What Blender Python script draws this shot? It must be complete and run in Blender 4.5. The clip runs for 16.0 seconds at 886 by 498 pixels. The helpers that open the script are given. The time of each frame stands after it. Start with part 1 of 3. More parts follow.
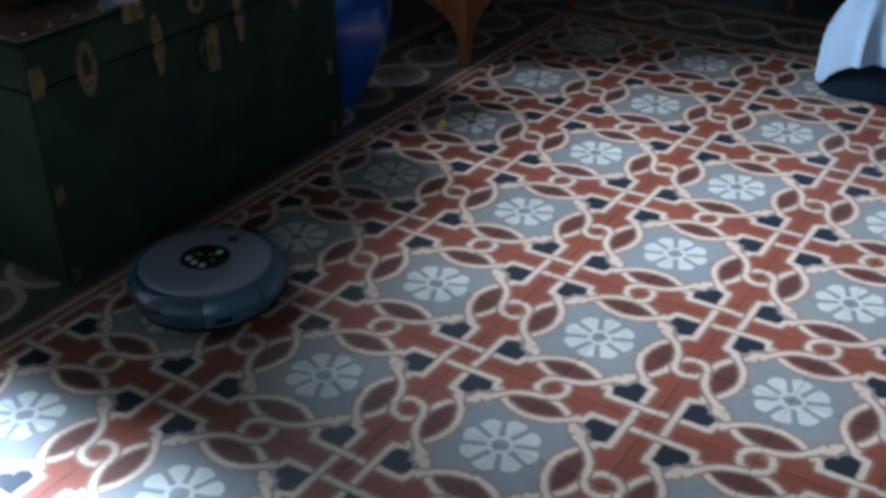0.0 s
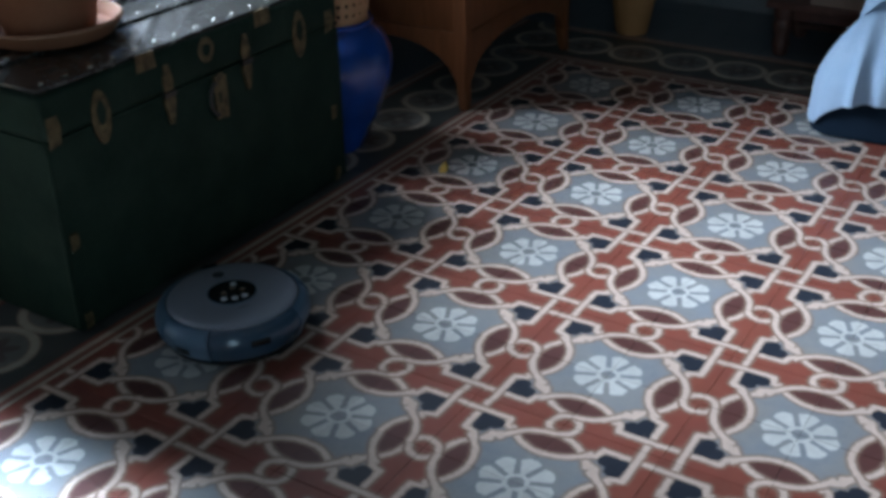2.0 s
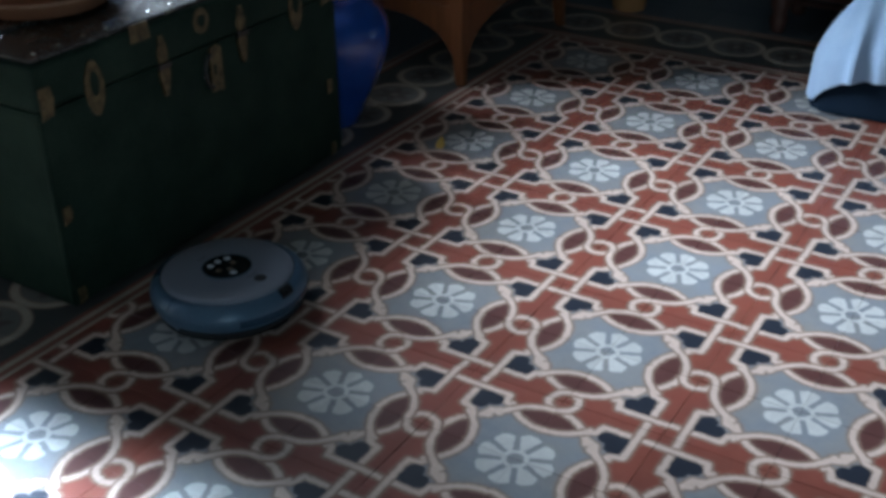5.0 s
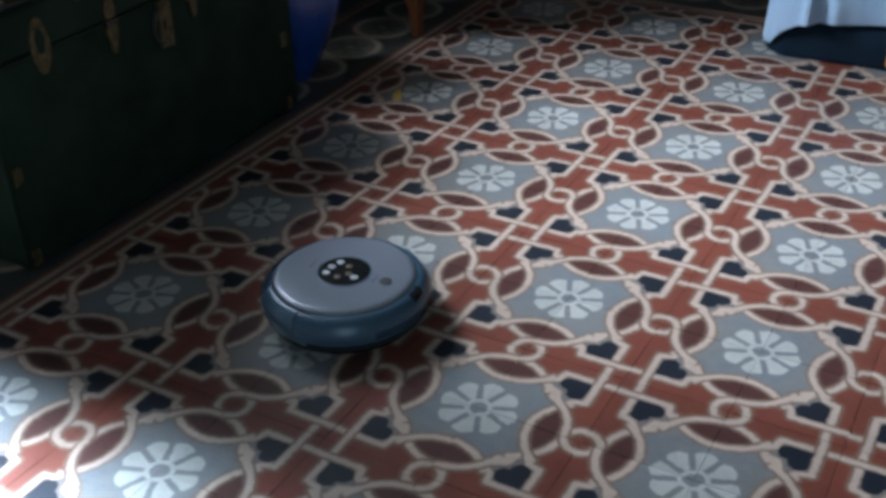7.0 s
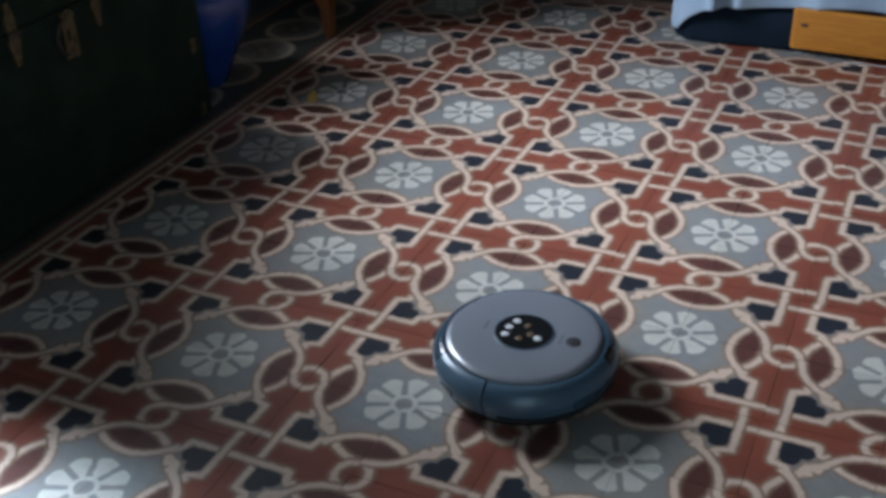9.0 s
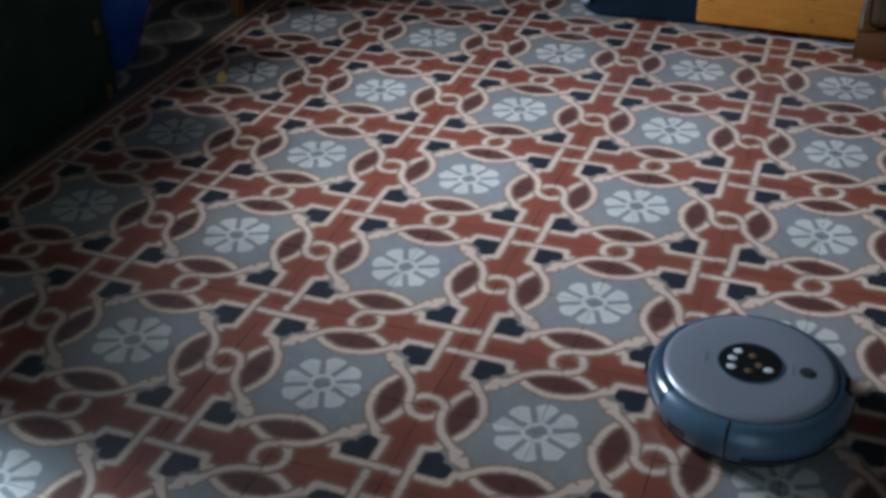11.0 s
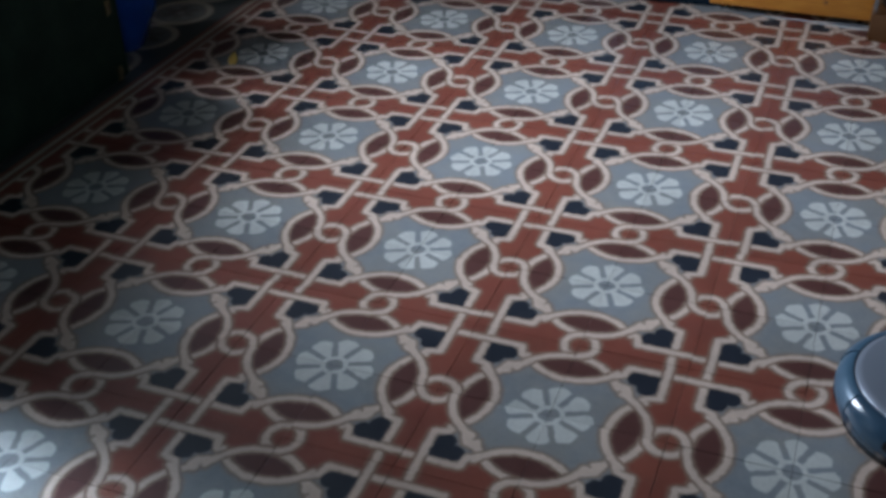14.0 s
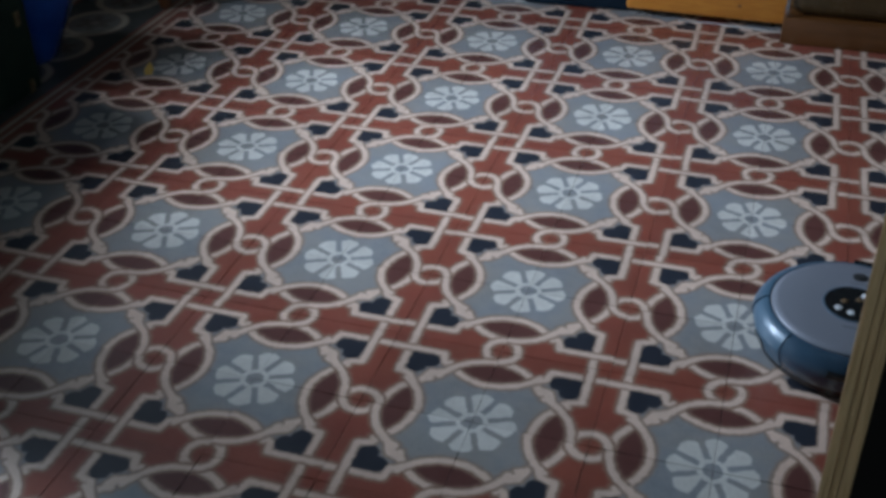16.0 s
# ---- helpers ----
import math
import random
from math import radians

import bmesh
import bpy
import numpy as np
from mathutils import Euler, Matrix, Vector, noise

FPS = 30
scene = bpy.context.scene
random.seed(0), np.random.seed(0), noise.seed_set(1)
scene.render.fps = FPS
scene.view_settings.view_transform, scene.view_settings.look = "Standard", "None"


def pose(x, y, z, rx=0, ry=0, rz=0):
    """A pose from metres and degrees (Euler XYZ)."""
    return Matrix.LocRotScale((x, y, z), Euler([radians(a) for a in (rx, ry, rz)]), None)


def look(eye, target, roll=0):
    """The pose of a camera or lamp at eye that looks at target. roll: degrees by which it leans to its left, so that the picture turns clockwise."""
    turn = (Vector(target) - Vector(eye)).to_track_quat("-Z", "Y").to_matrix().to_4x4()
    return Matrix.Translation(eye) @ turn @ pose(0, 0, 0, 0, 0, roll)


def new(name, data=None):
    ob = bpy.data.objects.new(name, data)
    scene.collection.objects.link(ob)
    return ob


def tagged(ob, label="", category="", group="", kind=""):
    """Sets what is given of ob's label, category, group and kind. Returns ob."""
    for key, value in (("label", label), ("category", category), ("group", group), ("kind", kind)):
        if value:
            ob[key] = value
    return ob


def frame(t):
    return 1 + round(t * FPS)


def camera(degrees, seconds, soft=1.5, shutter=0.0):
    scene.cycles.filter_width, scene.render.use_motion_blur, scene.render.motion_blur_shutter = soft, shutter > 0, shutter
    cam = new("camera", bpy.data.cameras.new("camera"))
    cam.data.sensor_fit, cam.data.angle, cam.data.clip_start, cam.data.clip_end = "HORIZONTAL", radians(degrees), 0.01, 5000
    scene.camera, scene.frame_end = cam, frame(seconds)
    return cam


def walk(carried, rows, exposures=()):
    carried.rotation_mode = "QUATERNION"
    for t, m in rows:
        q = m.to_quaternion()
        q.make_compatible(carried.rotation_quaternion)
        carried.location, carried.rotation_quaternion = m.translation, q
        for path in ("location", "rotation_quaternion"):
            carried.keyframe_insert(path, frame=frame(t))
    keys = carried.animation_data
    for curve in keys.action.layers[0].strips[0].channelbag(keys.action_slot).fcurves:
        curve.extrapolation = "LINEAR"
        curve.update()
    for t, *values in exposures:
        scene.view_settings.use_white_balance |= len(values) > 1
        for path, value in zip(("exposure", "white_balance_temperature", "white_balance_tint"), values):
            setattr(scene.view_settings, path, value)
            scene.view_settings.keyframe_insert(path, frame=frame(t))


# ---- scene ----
cam = camera(43.3, 16.0, soft=3.8)
PATH = [
    (0, (0.771, -1.755, 1.308), (-0.179, -0.308, 0.307), -0.8),
    (0.5, (0.767, -1.761, 1.325), (-0.198, -0.322, 0.325), -1.1),
    (1, (0.748, -1.78, 1.33), (-0.169, -0.284, 0.371), -0.5),
    (1.5, (0.75, -1.803, 1.332), (-0.204, -0.316, 0.394), -0.3),
    (2, (0.75, -1.814, 1.33), (-0.198, -0.322, 0.393), -1.1),
    (2.5, (0.74, -1.819, 1.325), (-0.189, -0.304, 0.407), -0.7),
    (3, (0.732, -1.826, 1.316), (-0.2, -0.331, 0.369), -0.5),
    (3.5, (0.726, -1.821, 1.315), (-0.216, -0.336, 0.361), -0.7),
    (3.7, (0.734, -1.824, 1.313), (-0.212, -0.343, 0.358), -0.5),
    (5.8, (0.721, -1.792, 1.3), (-0.191, -0.316, 0.305), -0.9),
    (6, (0.727, -1.79, 1.289), (-0.194, -0.329, 0.281), -1.2),
    (6.5, (0.727, -1.791, 1.287), (-0.169, -0.324, 0.263), -1.5),
    (7, (0.735, -1.793, 1.291), (-0.119, -0.311, 0.254), -1.3),
    (7.5, (0.732, -1.793, 1.291), (-0.085, -0.296, 0.246), -1.2),
    (8, (0.732, -1.793, 1.296), (-0.057, -0.271, 0.265), -0.9),
    (8.5, (0.745, -1.792, 1.295), (-0.04, -0.263, 0.273), -1.3),
    (9, (0.766, -1.785, 1.293), (0.018, -0.252, 0.249), -2.3),
    (9.5, (0.776, -1.788, 1.288), (0.104, -0.223, 0.24), -1.9),
    (9.7, (0.779, -1.779, 1.276), (0.131, -0.214, 0.212), -1.7),
    (12, (0.77, -1.787, 1.28), (0.163, -0.213, 0.205), -1.3),
    (12.5, (0.769, -1.789, 1.281), (0.156, -0.218, 0.205), -1.2),
    (13, (0.777, -1.788, 1.283), (0.166, -0.22, 0.202), -1.3),
    (13.5, (0.773, -1.788, 1.278), (0.163, -0.221, 0.194), -1.4),
    (14, (0.767, -1.782, 1.277), (0.148, -0.231, 0.177), -1.5),
    (14.5, (0.766, -1.782, 1.277), (0.15, -0.232, 0.174), -1.2),
    (15, (0.769, -1.787, 1.28), (0.163, -0.221, 0.195), -0.6),
    (15.5, (0.79, -1.779, 1.279), (0.188, -0.21, 0.194), -0.7),
    (15.7, (0.788, -1.772, 1.276), (0.246, -0.182, 0.188), -0.6),
    (16, (0.786, -1.763, 1.272), (0.278, -0.166, 0.18), -0.6),
]
walk(cam, [(t, look(eye, target, roll)) for t, eye, target, roll in PATH],
     exposures=[(0, 0.24, 6420, 9), (3.7, 0.26, 6450, 9), (7, 0.06, 6720, 9), (9.4, -0.10, 7300, 12), (12, -0.22, 6620, 10), (16, -0.28, 6620, 10)])

# ---------------------------------------------------------------- light
world = bpy.data.worlds.new("sky_world")
scene.world = world
world.use_nodes = True
wn = world.node_tree.nodes
sky = wn.new("ShaderNodeTexSky")
sky.sky_type, sky.sun_disc = "NISHITA", False
sky.sun_elevation, sky.sun_rotation = radians(40), radians(200)
world.node_tree.links.new(sky.outputs["Color"], wn["Background"].inputs["Color"])
wn["Background"].inputs["Strength"].default_value = 0.08

WEST, EAST, NORTH, SOUTH, TOP = -1.78, 2.3, 2.75, -2.7, 2.8
# openings in the west wall (window, open side door, unseen high one added for fill): y from, y to, z from, z to
WINDOW = (-0.06, 0.76, 0.82, 1.72)
SIDE_DOOR = (-1.75, -0.84, 0.02, 2.05)
HIGH_FILL = (-0.30, 1.30, 2.12, 2.58)
# unseen opening added in the south wall for fill: x from, x to, z from, z to
SOUTH_FILL = (0.80, 1.72, 0.02, 2.08)


def daylight(name, opening, watts, colour, down, turn, spread):
    """Skylight that falls in through an opening of the west wall, down into the room."""
    y0, y1, z0, z1 = opening
    lamp = bpy.data.lights.new(name, "AREA")
    lamp.shape, lamp.size, lamp.size_y = "RECTANGLE", (z1 - z0), (y1 - y0)
    lamp.energy, lamp.color, lamp.spread = watts, colour, radians(spread)
    ob = new(name, lamp)
    ob.matrix_world = pose(WEST - 0.06, (y0 + y1) / 2, (z0 + z1) / 2, 0, 0, turn) @ pose(0, 0, 0, 0, down - 90, 0)
    return ob


daylight("window_daylight", WINDOW, 31, (0.66, 0.80, 1.0), 28, 4.5, 69)
daylight("side_door_daylight", (-1.36, -0.87, 0.50, 1.20), 25, (0.56, 0.75, 1.0), 39, -4, 26)
# weak fill lamp in the added high opening, lifts the ambient level
daylight("high_fill_light", HIGH_FILL, 2, (0.62, 0.80, 1.0), 0, 0, 180)
# bluish fill lamp from behind the camera, set in the added south opening
south_fill_lamp = bpy.data.lights.new("south_fill_light", "AREA")
south_fill_lamp.shape, south_fill_lamp.size, south_fill_lamp.size_y = "RECTANGLE", SOUTH_FILL[1] - SOUTH_FILL[0], SOUTH_FILL[3] - SOUTH_FILL[2]
south_fill_lamp.energy, south_fill_lamp.color = 14, (0.50, 0.78, 1.0)
new("south_fill_light", south_fill_lamp).matrix_world = pose((SOUTH_FILL[0] + SOUTH_FILL[1]) / 2, SOUTH - 0.16, (SOUTH_FILL[2] + SOUTH_FILL[3]) / 2, 90, 0, 0)


# ---------------------------------------------------------------- node arithmetic
class Val:
    """A value in a node tree, on which ordinary arithmetic builds Math nodes."""
    tree = None

    def __init__(self, socket):
        self.s = socket

    @staticmethod
    def op(kind, *args):
        n = Val.tree.nodes.new("ShaderNodeMath")
        n.operation = kind
        for i, a in enumerate(args):
            if isinstance(a, Val):
                Val.tree.links.new(a.s, n.inputs[i])
            else:
                n.inputs[i].default_value = a
        return Val(n.outputs[0])

    def __add__(self, o): return Val.op("ADD", self, o)
    def __radd__(self, o): return Val.op("ADD", o, self)
    def __sub__(self, o): return Val.op("SUBTRACT", self, o)
    def __rsub__(self, o): return Val.op("SUBTRACT", o, self)
    def __mul__(self, o): return Val.op("MULTIPLY", self, o)
    def __rmul__(self, o): return Val.op("MULTIPLY", o, self)
    def __truediv__(self, o): return Val.op("DIVIDE", self, o)


def vabs(a): return Val.op("ABSOLUTE", a)
def vmin(a, b): return Val.op("MINIMUM", a, b)
def vmax(a, b): return Val.op("MAXIMUM", a, b)
def vsqrt(a): return Val.op("SQRT", a)
def vsin(a): return Val.op("SINE", a)
def wrap(a, lo, hi): return Val.op("WRAP", a, hi, lo)


def length(a, b):
    return vsqrt(a * a + b * b)


def inside(d, soft=0.016):
    """1 where the distance d is below 0, with a soft edge."""
    n = Val.op("MULTIPLY_ADD", d, -1.0 / soft, 0.5)
    n.s.node.use_clamp = True
    return n


def segment(a, b, ax, ay, bx, by):
    """The distance from (a, b) to a straight piece."""
    ex, ey = bx - ax, by - ay
    h = ((a - ax) * ex + (b - ay) * ey) / (ex * ex + ey * ey)
    h = vmin(vmax(h, 0.0), 1.0)
    return length(a - ax - h * ex, b - ay - h * ey)


def mix(fac, low, high):
    n = Val.tree.nodes.new("ShaderNodeMix")
    n.data_type = "RGBA"
    for i, v in ((0, fac), (6, low), (7, high)):
        if isinstance(v, Val):
            Val.tree.links.new(v.s, n.inputs[i])
        elif isinstance(v, (tuple, list)):
            n.inputs[i].default_value = (*v, 1)
        else:
            n.inputs[i].default_value = v
    return Val(n.outputs[2])


def noise_at(vector, scale, detail=4, rough=0.55):
    n = Val.tree.nodes.new("ShaderNodeTexNoise")
    n.inputs["Scale"].default_value, n.inputs["Detail"].default_value, n.inputs["Roughness"].default_value = scale, detail, rough
    Val.tree.links.new(vector, n.inputs["Vector"])
    return Val(n.outputs["Fac"])


def material(name):
    m = bpy.data.materials.new(name)
    m.use_nodes = True
    Val.tree = m.node_tree
    return m, m.node_tree.nodes["Principled BSDF"]


def wire(a, socket):
    Val.tree.links.new(a.s, socket)


def bumped(bsdf, height, strength, distance):
    b = Val.tree.nodes.new("ShaderNodeBump")
    b.inputs["Strength"].default_value, b.inputs["Distance"].default_value = strength, distance
    wire(height, b.inputs["Height"])
    Val.tree.links.new(b.outputs[0], bsdf.inputs["Normal"])


def plain(name, base, other, rough=0.5, metal=0.0, scale=6.0, fine=60.0, bump=0.3, depth=0.002, coat=0.0, stretch=(1, 1, 1), spread=0.12, sheen=0.0, spec=0.5):
    """A surface of two tones, mottled at two scales, with fine relief."""
    m, bsdf = material(name)
    co = Val.tree.nodes.new("ShaderNodeTexCoord")
    mp = Val.tree.nodes.new("ShaderNodeMapping")
    mp.inputs["Scale"].default_value = stretch
    Val.tree.links.new(co.outputs["Object"], mp.inputs["Vector"])
    big, small = noise_at(mp.outputs[0], scale), noise_at(mp.outputs[0], fine, 6, 0.65)
    tone = vmin(vmax((big - 0.5) * 1.8 + (small - 0.5) * 0.9 + 0.5, 0.0), 1.0)
    wire(mix(tone, base, other), bsdf.inputs["Base Color"])
    wire(rough - spread + (big + small) * spread, bsdf.inputs["Roughness"])
    bsdf.inputs["Metallic"].default_value = metal
    bsdf.inputs["Coat Weight"].default_value = coat
    bsdf.inputs["Sheen Weight"].default_value = sheen
    bsdf.inputs["Specular IOR Level"].default_value = spec
    bumped(bsdf, small + big * 0.5, bump, depth)
    return m


# ---------------------------------------------------------------- materials
CREAM, EDGE = (0.60, 0.455, 0.37), (0.27, 0.18, 0.13)
RED, MAROON, NAVY, WHITE = (0.250, 0.070, 0.046), (0.108, 0.042, 0.036), (0.022, 0.026, 0.036), (0.52, 0.51, 0.475)


def worn_finish(bsdf, colour, where, rough=0.37):
    """Mottling, scuffs and a waxed shine that all cement tiles of the floor share."""
    blotch, grain, scuff = noise_at(where, 3.1, 5), noise_at(where, 240.0, 3), noise_at(where, 34.0, 6, 0.7)
    info = Val.tree.nodes.new("ShaderNodeObjectInfo")
    level = 0.80 + (blotch - 0.5) * 0.35 + (grain - 0.5) * 0.45 + (scuff - 0.5) * 0.42 + Val(info.outputs["Random"]) * 0.16 + 0.08
    hue = Val.tree.nodes.new("ShaderNodeVectorMath")
    hue.operation = "SCALE"
    wire(colour, hue.inputs[0])
    wire(level, hue.inputs["Scale"])
    Val.tree.links.new(hue.outputs[0], bsdf.inputs["Base Color"])
    wire(rough + (scuff - 0.5) * 0.25 + (blotch - 0.5) * 0.15, bsdf.inputs["Roughness"])
    bsdf.inputs["Specular IOR Level"].default_value = 0.42
    bumped(bsdf, blotch * 1.0 + scuff * 0.25 + grain * 0.05, 0.25, 0.0015)


def field_tile_material():
    """The knotwork: a flower in each 0.4 m square, crossed straps at its corners, rings between flowers."""
    m, bsdf = material("patterned_cement_tile")
    geo = Val.tree.nodes.new("ShaderNodeNewGeometry")
    where = geo.outputs["Position"]
    xyz = Val.tree.nodes.new("ShaderNodeSeparateXYZ")
    Val.tree.links.new(where, xyz.inputs[0])
    ink = noise_at(where, 95.0, 3)
    ink2 = noise_at(where, 70.0, 2)
    # each tile was pressed in its own mould: a hair out of register with its neighbours
    lot = Val.tree.nodes.new("ShaderNodeObjectInfo")
    slip = Val(lot.outputs["Random"])
    slip2 = Val.op("FRACT", slip * 17.3)
    u = wrap(Val(xyz.outputs[0]) + (ink - 0.5) * 0.008 + (slip - 0.5) * 0.0035, -0.2, 0.2) * 5.0
    v = wrap(Val(xyz.outputs[1]) + (ink2 - 0.5) * 0.008 + (slip2 - 0.5) * 0.0035, -0.2, 0.2) * 5.0
    a, b = vabs(u), vabs(v)
    side = Val.op("SIGN", u * v)
    colour = None

    over = side * 0.5 + 0.5
    half, gap_w = 0.031, 0.060

    def woven(one, two, pick):
        """Two bands, the first of which passes over where pick is 1 and under where it is 0."""
        top = one * pick + two * (1.0 - pick)
        low = two * pick + one * (1.0 - pick)
        return vmin(top, vmax(low, half + gap_w - top))

    def arm(a, b, pick):
        """What runs along one strap, from the crossing to the ring: fills and bands."""
        outer = length(a - 1.0, b)
        inner = length(a - 0.355, b)
        red = vmin(outer - 0.50, 0.83 - a)
        lens = vmax(outer - 0.50, inner - 0.475)
        straight = segment(a, b, 0.83, 0.50, 0.83, 1.02)
        arc = vmax(vmax(vabs(outer - 0.50), b - 0.40), a - 0.72)
        turn = vmin(segment(a, b, 0.83, 0.50, 0.715, 0.47), segment(a, b, 0.715, 0.47, 0.66, 0.375))
        arc_in = vmax(vmax(vabs(inner - 0.475), b - 0.40), 0.6 - a)
        leaf = vmin(segment(a, b, 0.655, 0.37, 0.56, 0.45), vmin(segment(a, b, 0.570, 0.45, 0.540, 0.535) - 0.006, vmin(segment(a, b, 0.575, 0.43, 0.515, 0.455), segment(a, b, 0.565, 0.47, 0.510, 0.520))))
        ring = vabs(length((a - 1.0) * 0.92, b) - 0.145)
        loops = woven(arc_in, ring, pick)
        return red, lens, straight, woven(vmin(leaf, loops), vmin(turn, arc), pick), outer

    r1, l1, s1, c1, o1 = arm(a, b, over)
    r2, l2, s2, c2, o2 = arm(b, a, 1.0 - over)
    hub = vmin(o1, o2)
    red, lens, curves = vmin(r1, r2), vmin(l1, l2), vmin(c1, c2)
    # heart between two straps: two lobes, with the notch between them towards the flower
    lo, hi = vmin(a, b), vmax(a, b)
    heart = vmax(vmin(0.615 - lo, length(hi - 0.695, lo - 0.592) - 0.090), hi - 0.785)
    # flower of eight petals joined round a small eye
    rad = length(u, v)
    ang = Val.op("ARCTAN2", v, u)
    off = vabs(wrap(ang, -math.pi / 8, math.pi / 8))
    gap = rad * vsin(math.pi / 8 - off)
    tip = rad - 0.374 + off * off * 0.42
    petal = vmax(vmax(tip, 0.082 - rad), vmin(0.029 - gap, rad - 0.130))
    bands = vmin(woven(s1, s2, over), curves)
    warm = vmin(vmax((noise_at(where, 17.0, 5, 0.65) - 0.42) * 2.2, 0.0), 1.0)
    patchy = vmin(vmax((noise_at(where, 5.5, 4, 0.6) - 0.40) * 3.0, 0.0), 1.0)
    ground = mix(patchy, mix(warm, (0.222, 0.236, 0.250), (0.240, 0.236, 0.226)), mix(warm, (0.246, 0.236, 0.220), (0.262, 0.226, 0.184)))
    colour = mix(inside(red), ground, mix(patchy, mix(warm, RED, (0.205, 0.068, 0.044)), mix(warm, (0.215, 0.058, 0.042), (0.165, 0.058, 0.040))))
    colour = mix(inside(hub - 0.12), colour, (0.23, 0.075, 0.05))
    colour = mix(inside(lens + 0.02), colour, MAROON)
    colour = mix(inside(bands - half - 0.026, 0.046), colour, EDGE)
    colour = mix(inside(heart), colour, NAVY)
    colour = mix(inside(bands - half, 0.018), colour, CREAM)
    colour = mix(inside(petal, 0.014), colour, WHITE)
    worn_finish(bsdf, colour, where)
    return m


def border_tile_material(name, axis, start, sign):
    """Border of chained rings between two double lines; axis: across which it runs."""
    m, bsdf = material(name)
    geo = Val.tree.nodes.new("ShaderNodeNewGeometry")
    where = geo.outputs["Position"]
    xyz = Val.tree.nodes.new("ShaderNodeSeparateXYZ")
    Val.tree.links.new(where, xyz.inputs[0])
    ink = noise_at(where, 95.0, 3)
    across = (Val(xyz.outputs[axis]) - start) * sign + (ink - 0.5) * 0.005
    along = wrap(Val(xyz.outputs[1 - axis]) + (ink - 0.5) * 0.004, -0.1, 0.1)
    edge = 0.2 - vabs(across - 0.2)
    ring = length(along, across - 0.2)
    colour = mix(inside(0.052 - edge, 0.006), (0.25, 0.075, 0.05), (0.075, 0.078, 0.072))
    colour = mix(inside(ring - 0.090, 0.006), colour, (0.17, 0.165, 0.145))
    ang = Val.op("ARCTAN2", across - 0.2, along)
    star = ring - 0.045 - 0.016 * vsin(ang * 6.0)
    colour = mix(inside(star, 0.012), colour, (0.115, 0.085, 0.075))
    colour = mix(inside(ring - 0.014, 0.006), colour, (0.24, 0.22, 0.18))
    line = vmin(vabs(ring - 0.0905) - 0.0095, vmin(vabs(edge - 0.032) - 0.006, vabs(edge - 0.004) - 0.004))
    colour = mix(inside(line - 0.004, 0.006), colour, EDGE)
    colour = mix(inside(line, 0.004), colour, (0.46, 0.39, 0.30))
    worn_finish(bsdf, colour, where, 0.4)
    return m


FIELD_TILE = field_tile_material()
BORDER_WEST = border_tile_material("west_border_tile", 0, -1.0, -1)
BORDER_NORTH = border_tile_material("north_border_tile", 1, 1.8, 1)
DARK_TILE = plain("dark_plain_tile", (0.07, 0.09, 0.105), (0.11, 0.125, 0.135), 0.4, 0, 3, 80, 0.15)
GROUT = plain("grout", (0.06, 0.05, 0.045), (0.11, 0.095, 0.08), 0.9, 0, 9, 200)
PLASTER = plain("old_plaster", (0.42, 0.41, 0.38), (0.50, 0.485, 0.45), 0.9, 0, 2, 45, 0.25)
DARK_PLASTER = plain("dado_paint", (0.14, 0.15, 0.16), (0.18, 0.19, 0.195), 0.8, 0, 2, 45, 0.2)
CEILING = plain("ceiling_paint", (0.60, 0.59, 0.56), (0.66, 0.65, 0.62), 0.9, 0, 2, 40, 0.15)
FRAME_PAINT = plain("window_paint", (0.5, 0.5, 0.48), (0.6, 0.6, 0.57), 0.45, 0, 4, 60, 0.2)
TRUNK_SKIN = plain("black_varnished_fibre", (0.007, 0.018, 0.012), (0.024, 0.044, 0.030), 0.6, 0, 9, 130, 0.5, 0.0015, spec=0.1)
TRUNK_TOP = plain("glossy_black_varnish", (0.012, 0.013, 0.012), (0.035, 0.034, 0.028), 0.26, 0, 14, 48, 1.0, 0.006, 0.6)
BRASS = plain("tarnished_brass", (0.25, 0.18, 0.085), (0.022, 0.020, 0.013), 0.5, 0.55, 48, 160, 1.0)
DARK_STEEL = plain("dark_steel", (0.05, 0.05, 0.05), (0.1, 0.09, 0.08), 0.4, 0.9, 20, 150, 0.4)
NAIL = plain("nail_heads", (0.5, 0.48, 0.42), (0.35, 0.32, 0.28), 0.25, 0.9, 30, 200, 0.2)
TERRACOTTA = plain("terracotta", (0.27, 0.095, 0.042), (0.36, 0.15, 0.075), 0.75, 0, 8, 110, 0.4)
# paler terracotta: the window's highlight on the saucer rim, put into the colour
LIT_RIM = plain("lit_terracotta_edge", (0.31, 0.13, 0.065), (0.48, 0.27, 0.17), 0.8, 0, 12, 110, 0.4)
SOIL_AND_SHADE = plain("potting_soil_and_shade", (0.03, 0.02, 0.013), (0.07, 0.05, 0.035), 0.95, 0, 30, 150, 1.0, 0.01)
BLUE_GLAZE = plain("cobalt_glaze", (0.003, 0.040, 0.22), (0.008, 0.065, 0.32), 0.2, 0, 10, 60, 0.15, 0.002, 0.5)
OCHRE_CLAY = plain("ochre_clay", (0.42, 0.19, 0.06), (0.52, 0.26, 0.10), 0.7, 0, 8, 110, 0.4)
CANE = plain("pierced_clay", (0.46, 0.22, 0.10), (0.56, 0.31, 0.16), 0.6, 0, 10, 90, 0.3)
REDWOOD = plain("red_brown_wood", (0.13, 0.042, 0.016), (0.24, 0.085, 0.032), 0.35, 0, 5, 50, 0.25, 0.001, 0.15, (14, 14, 1.2))
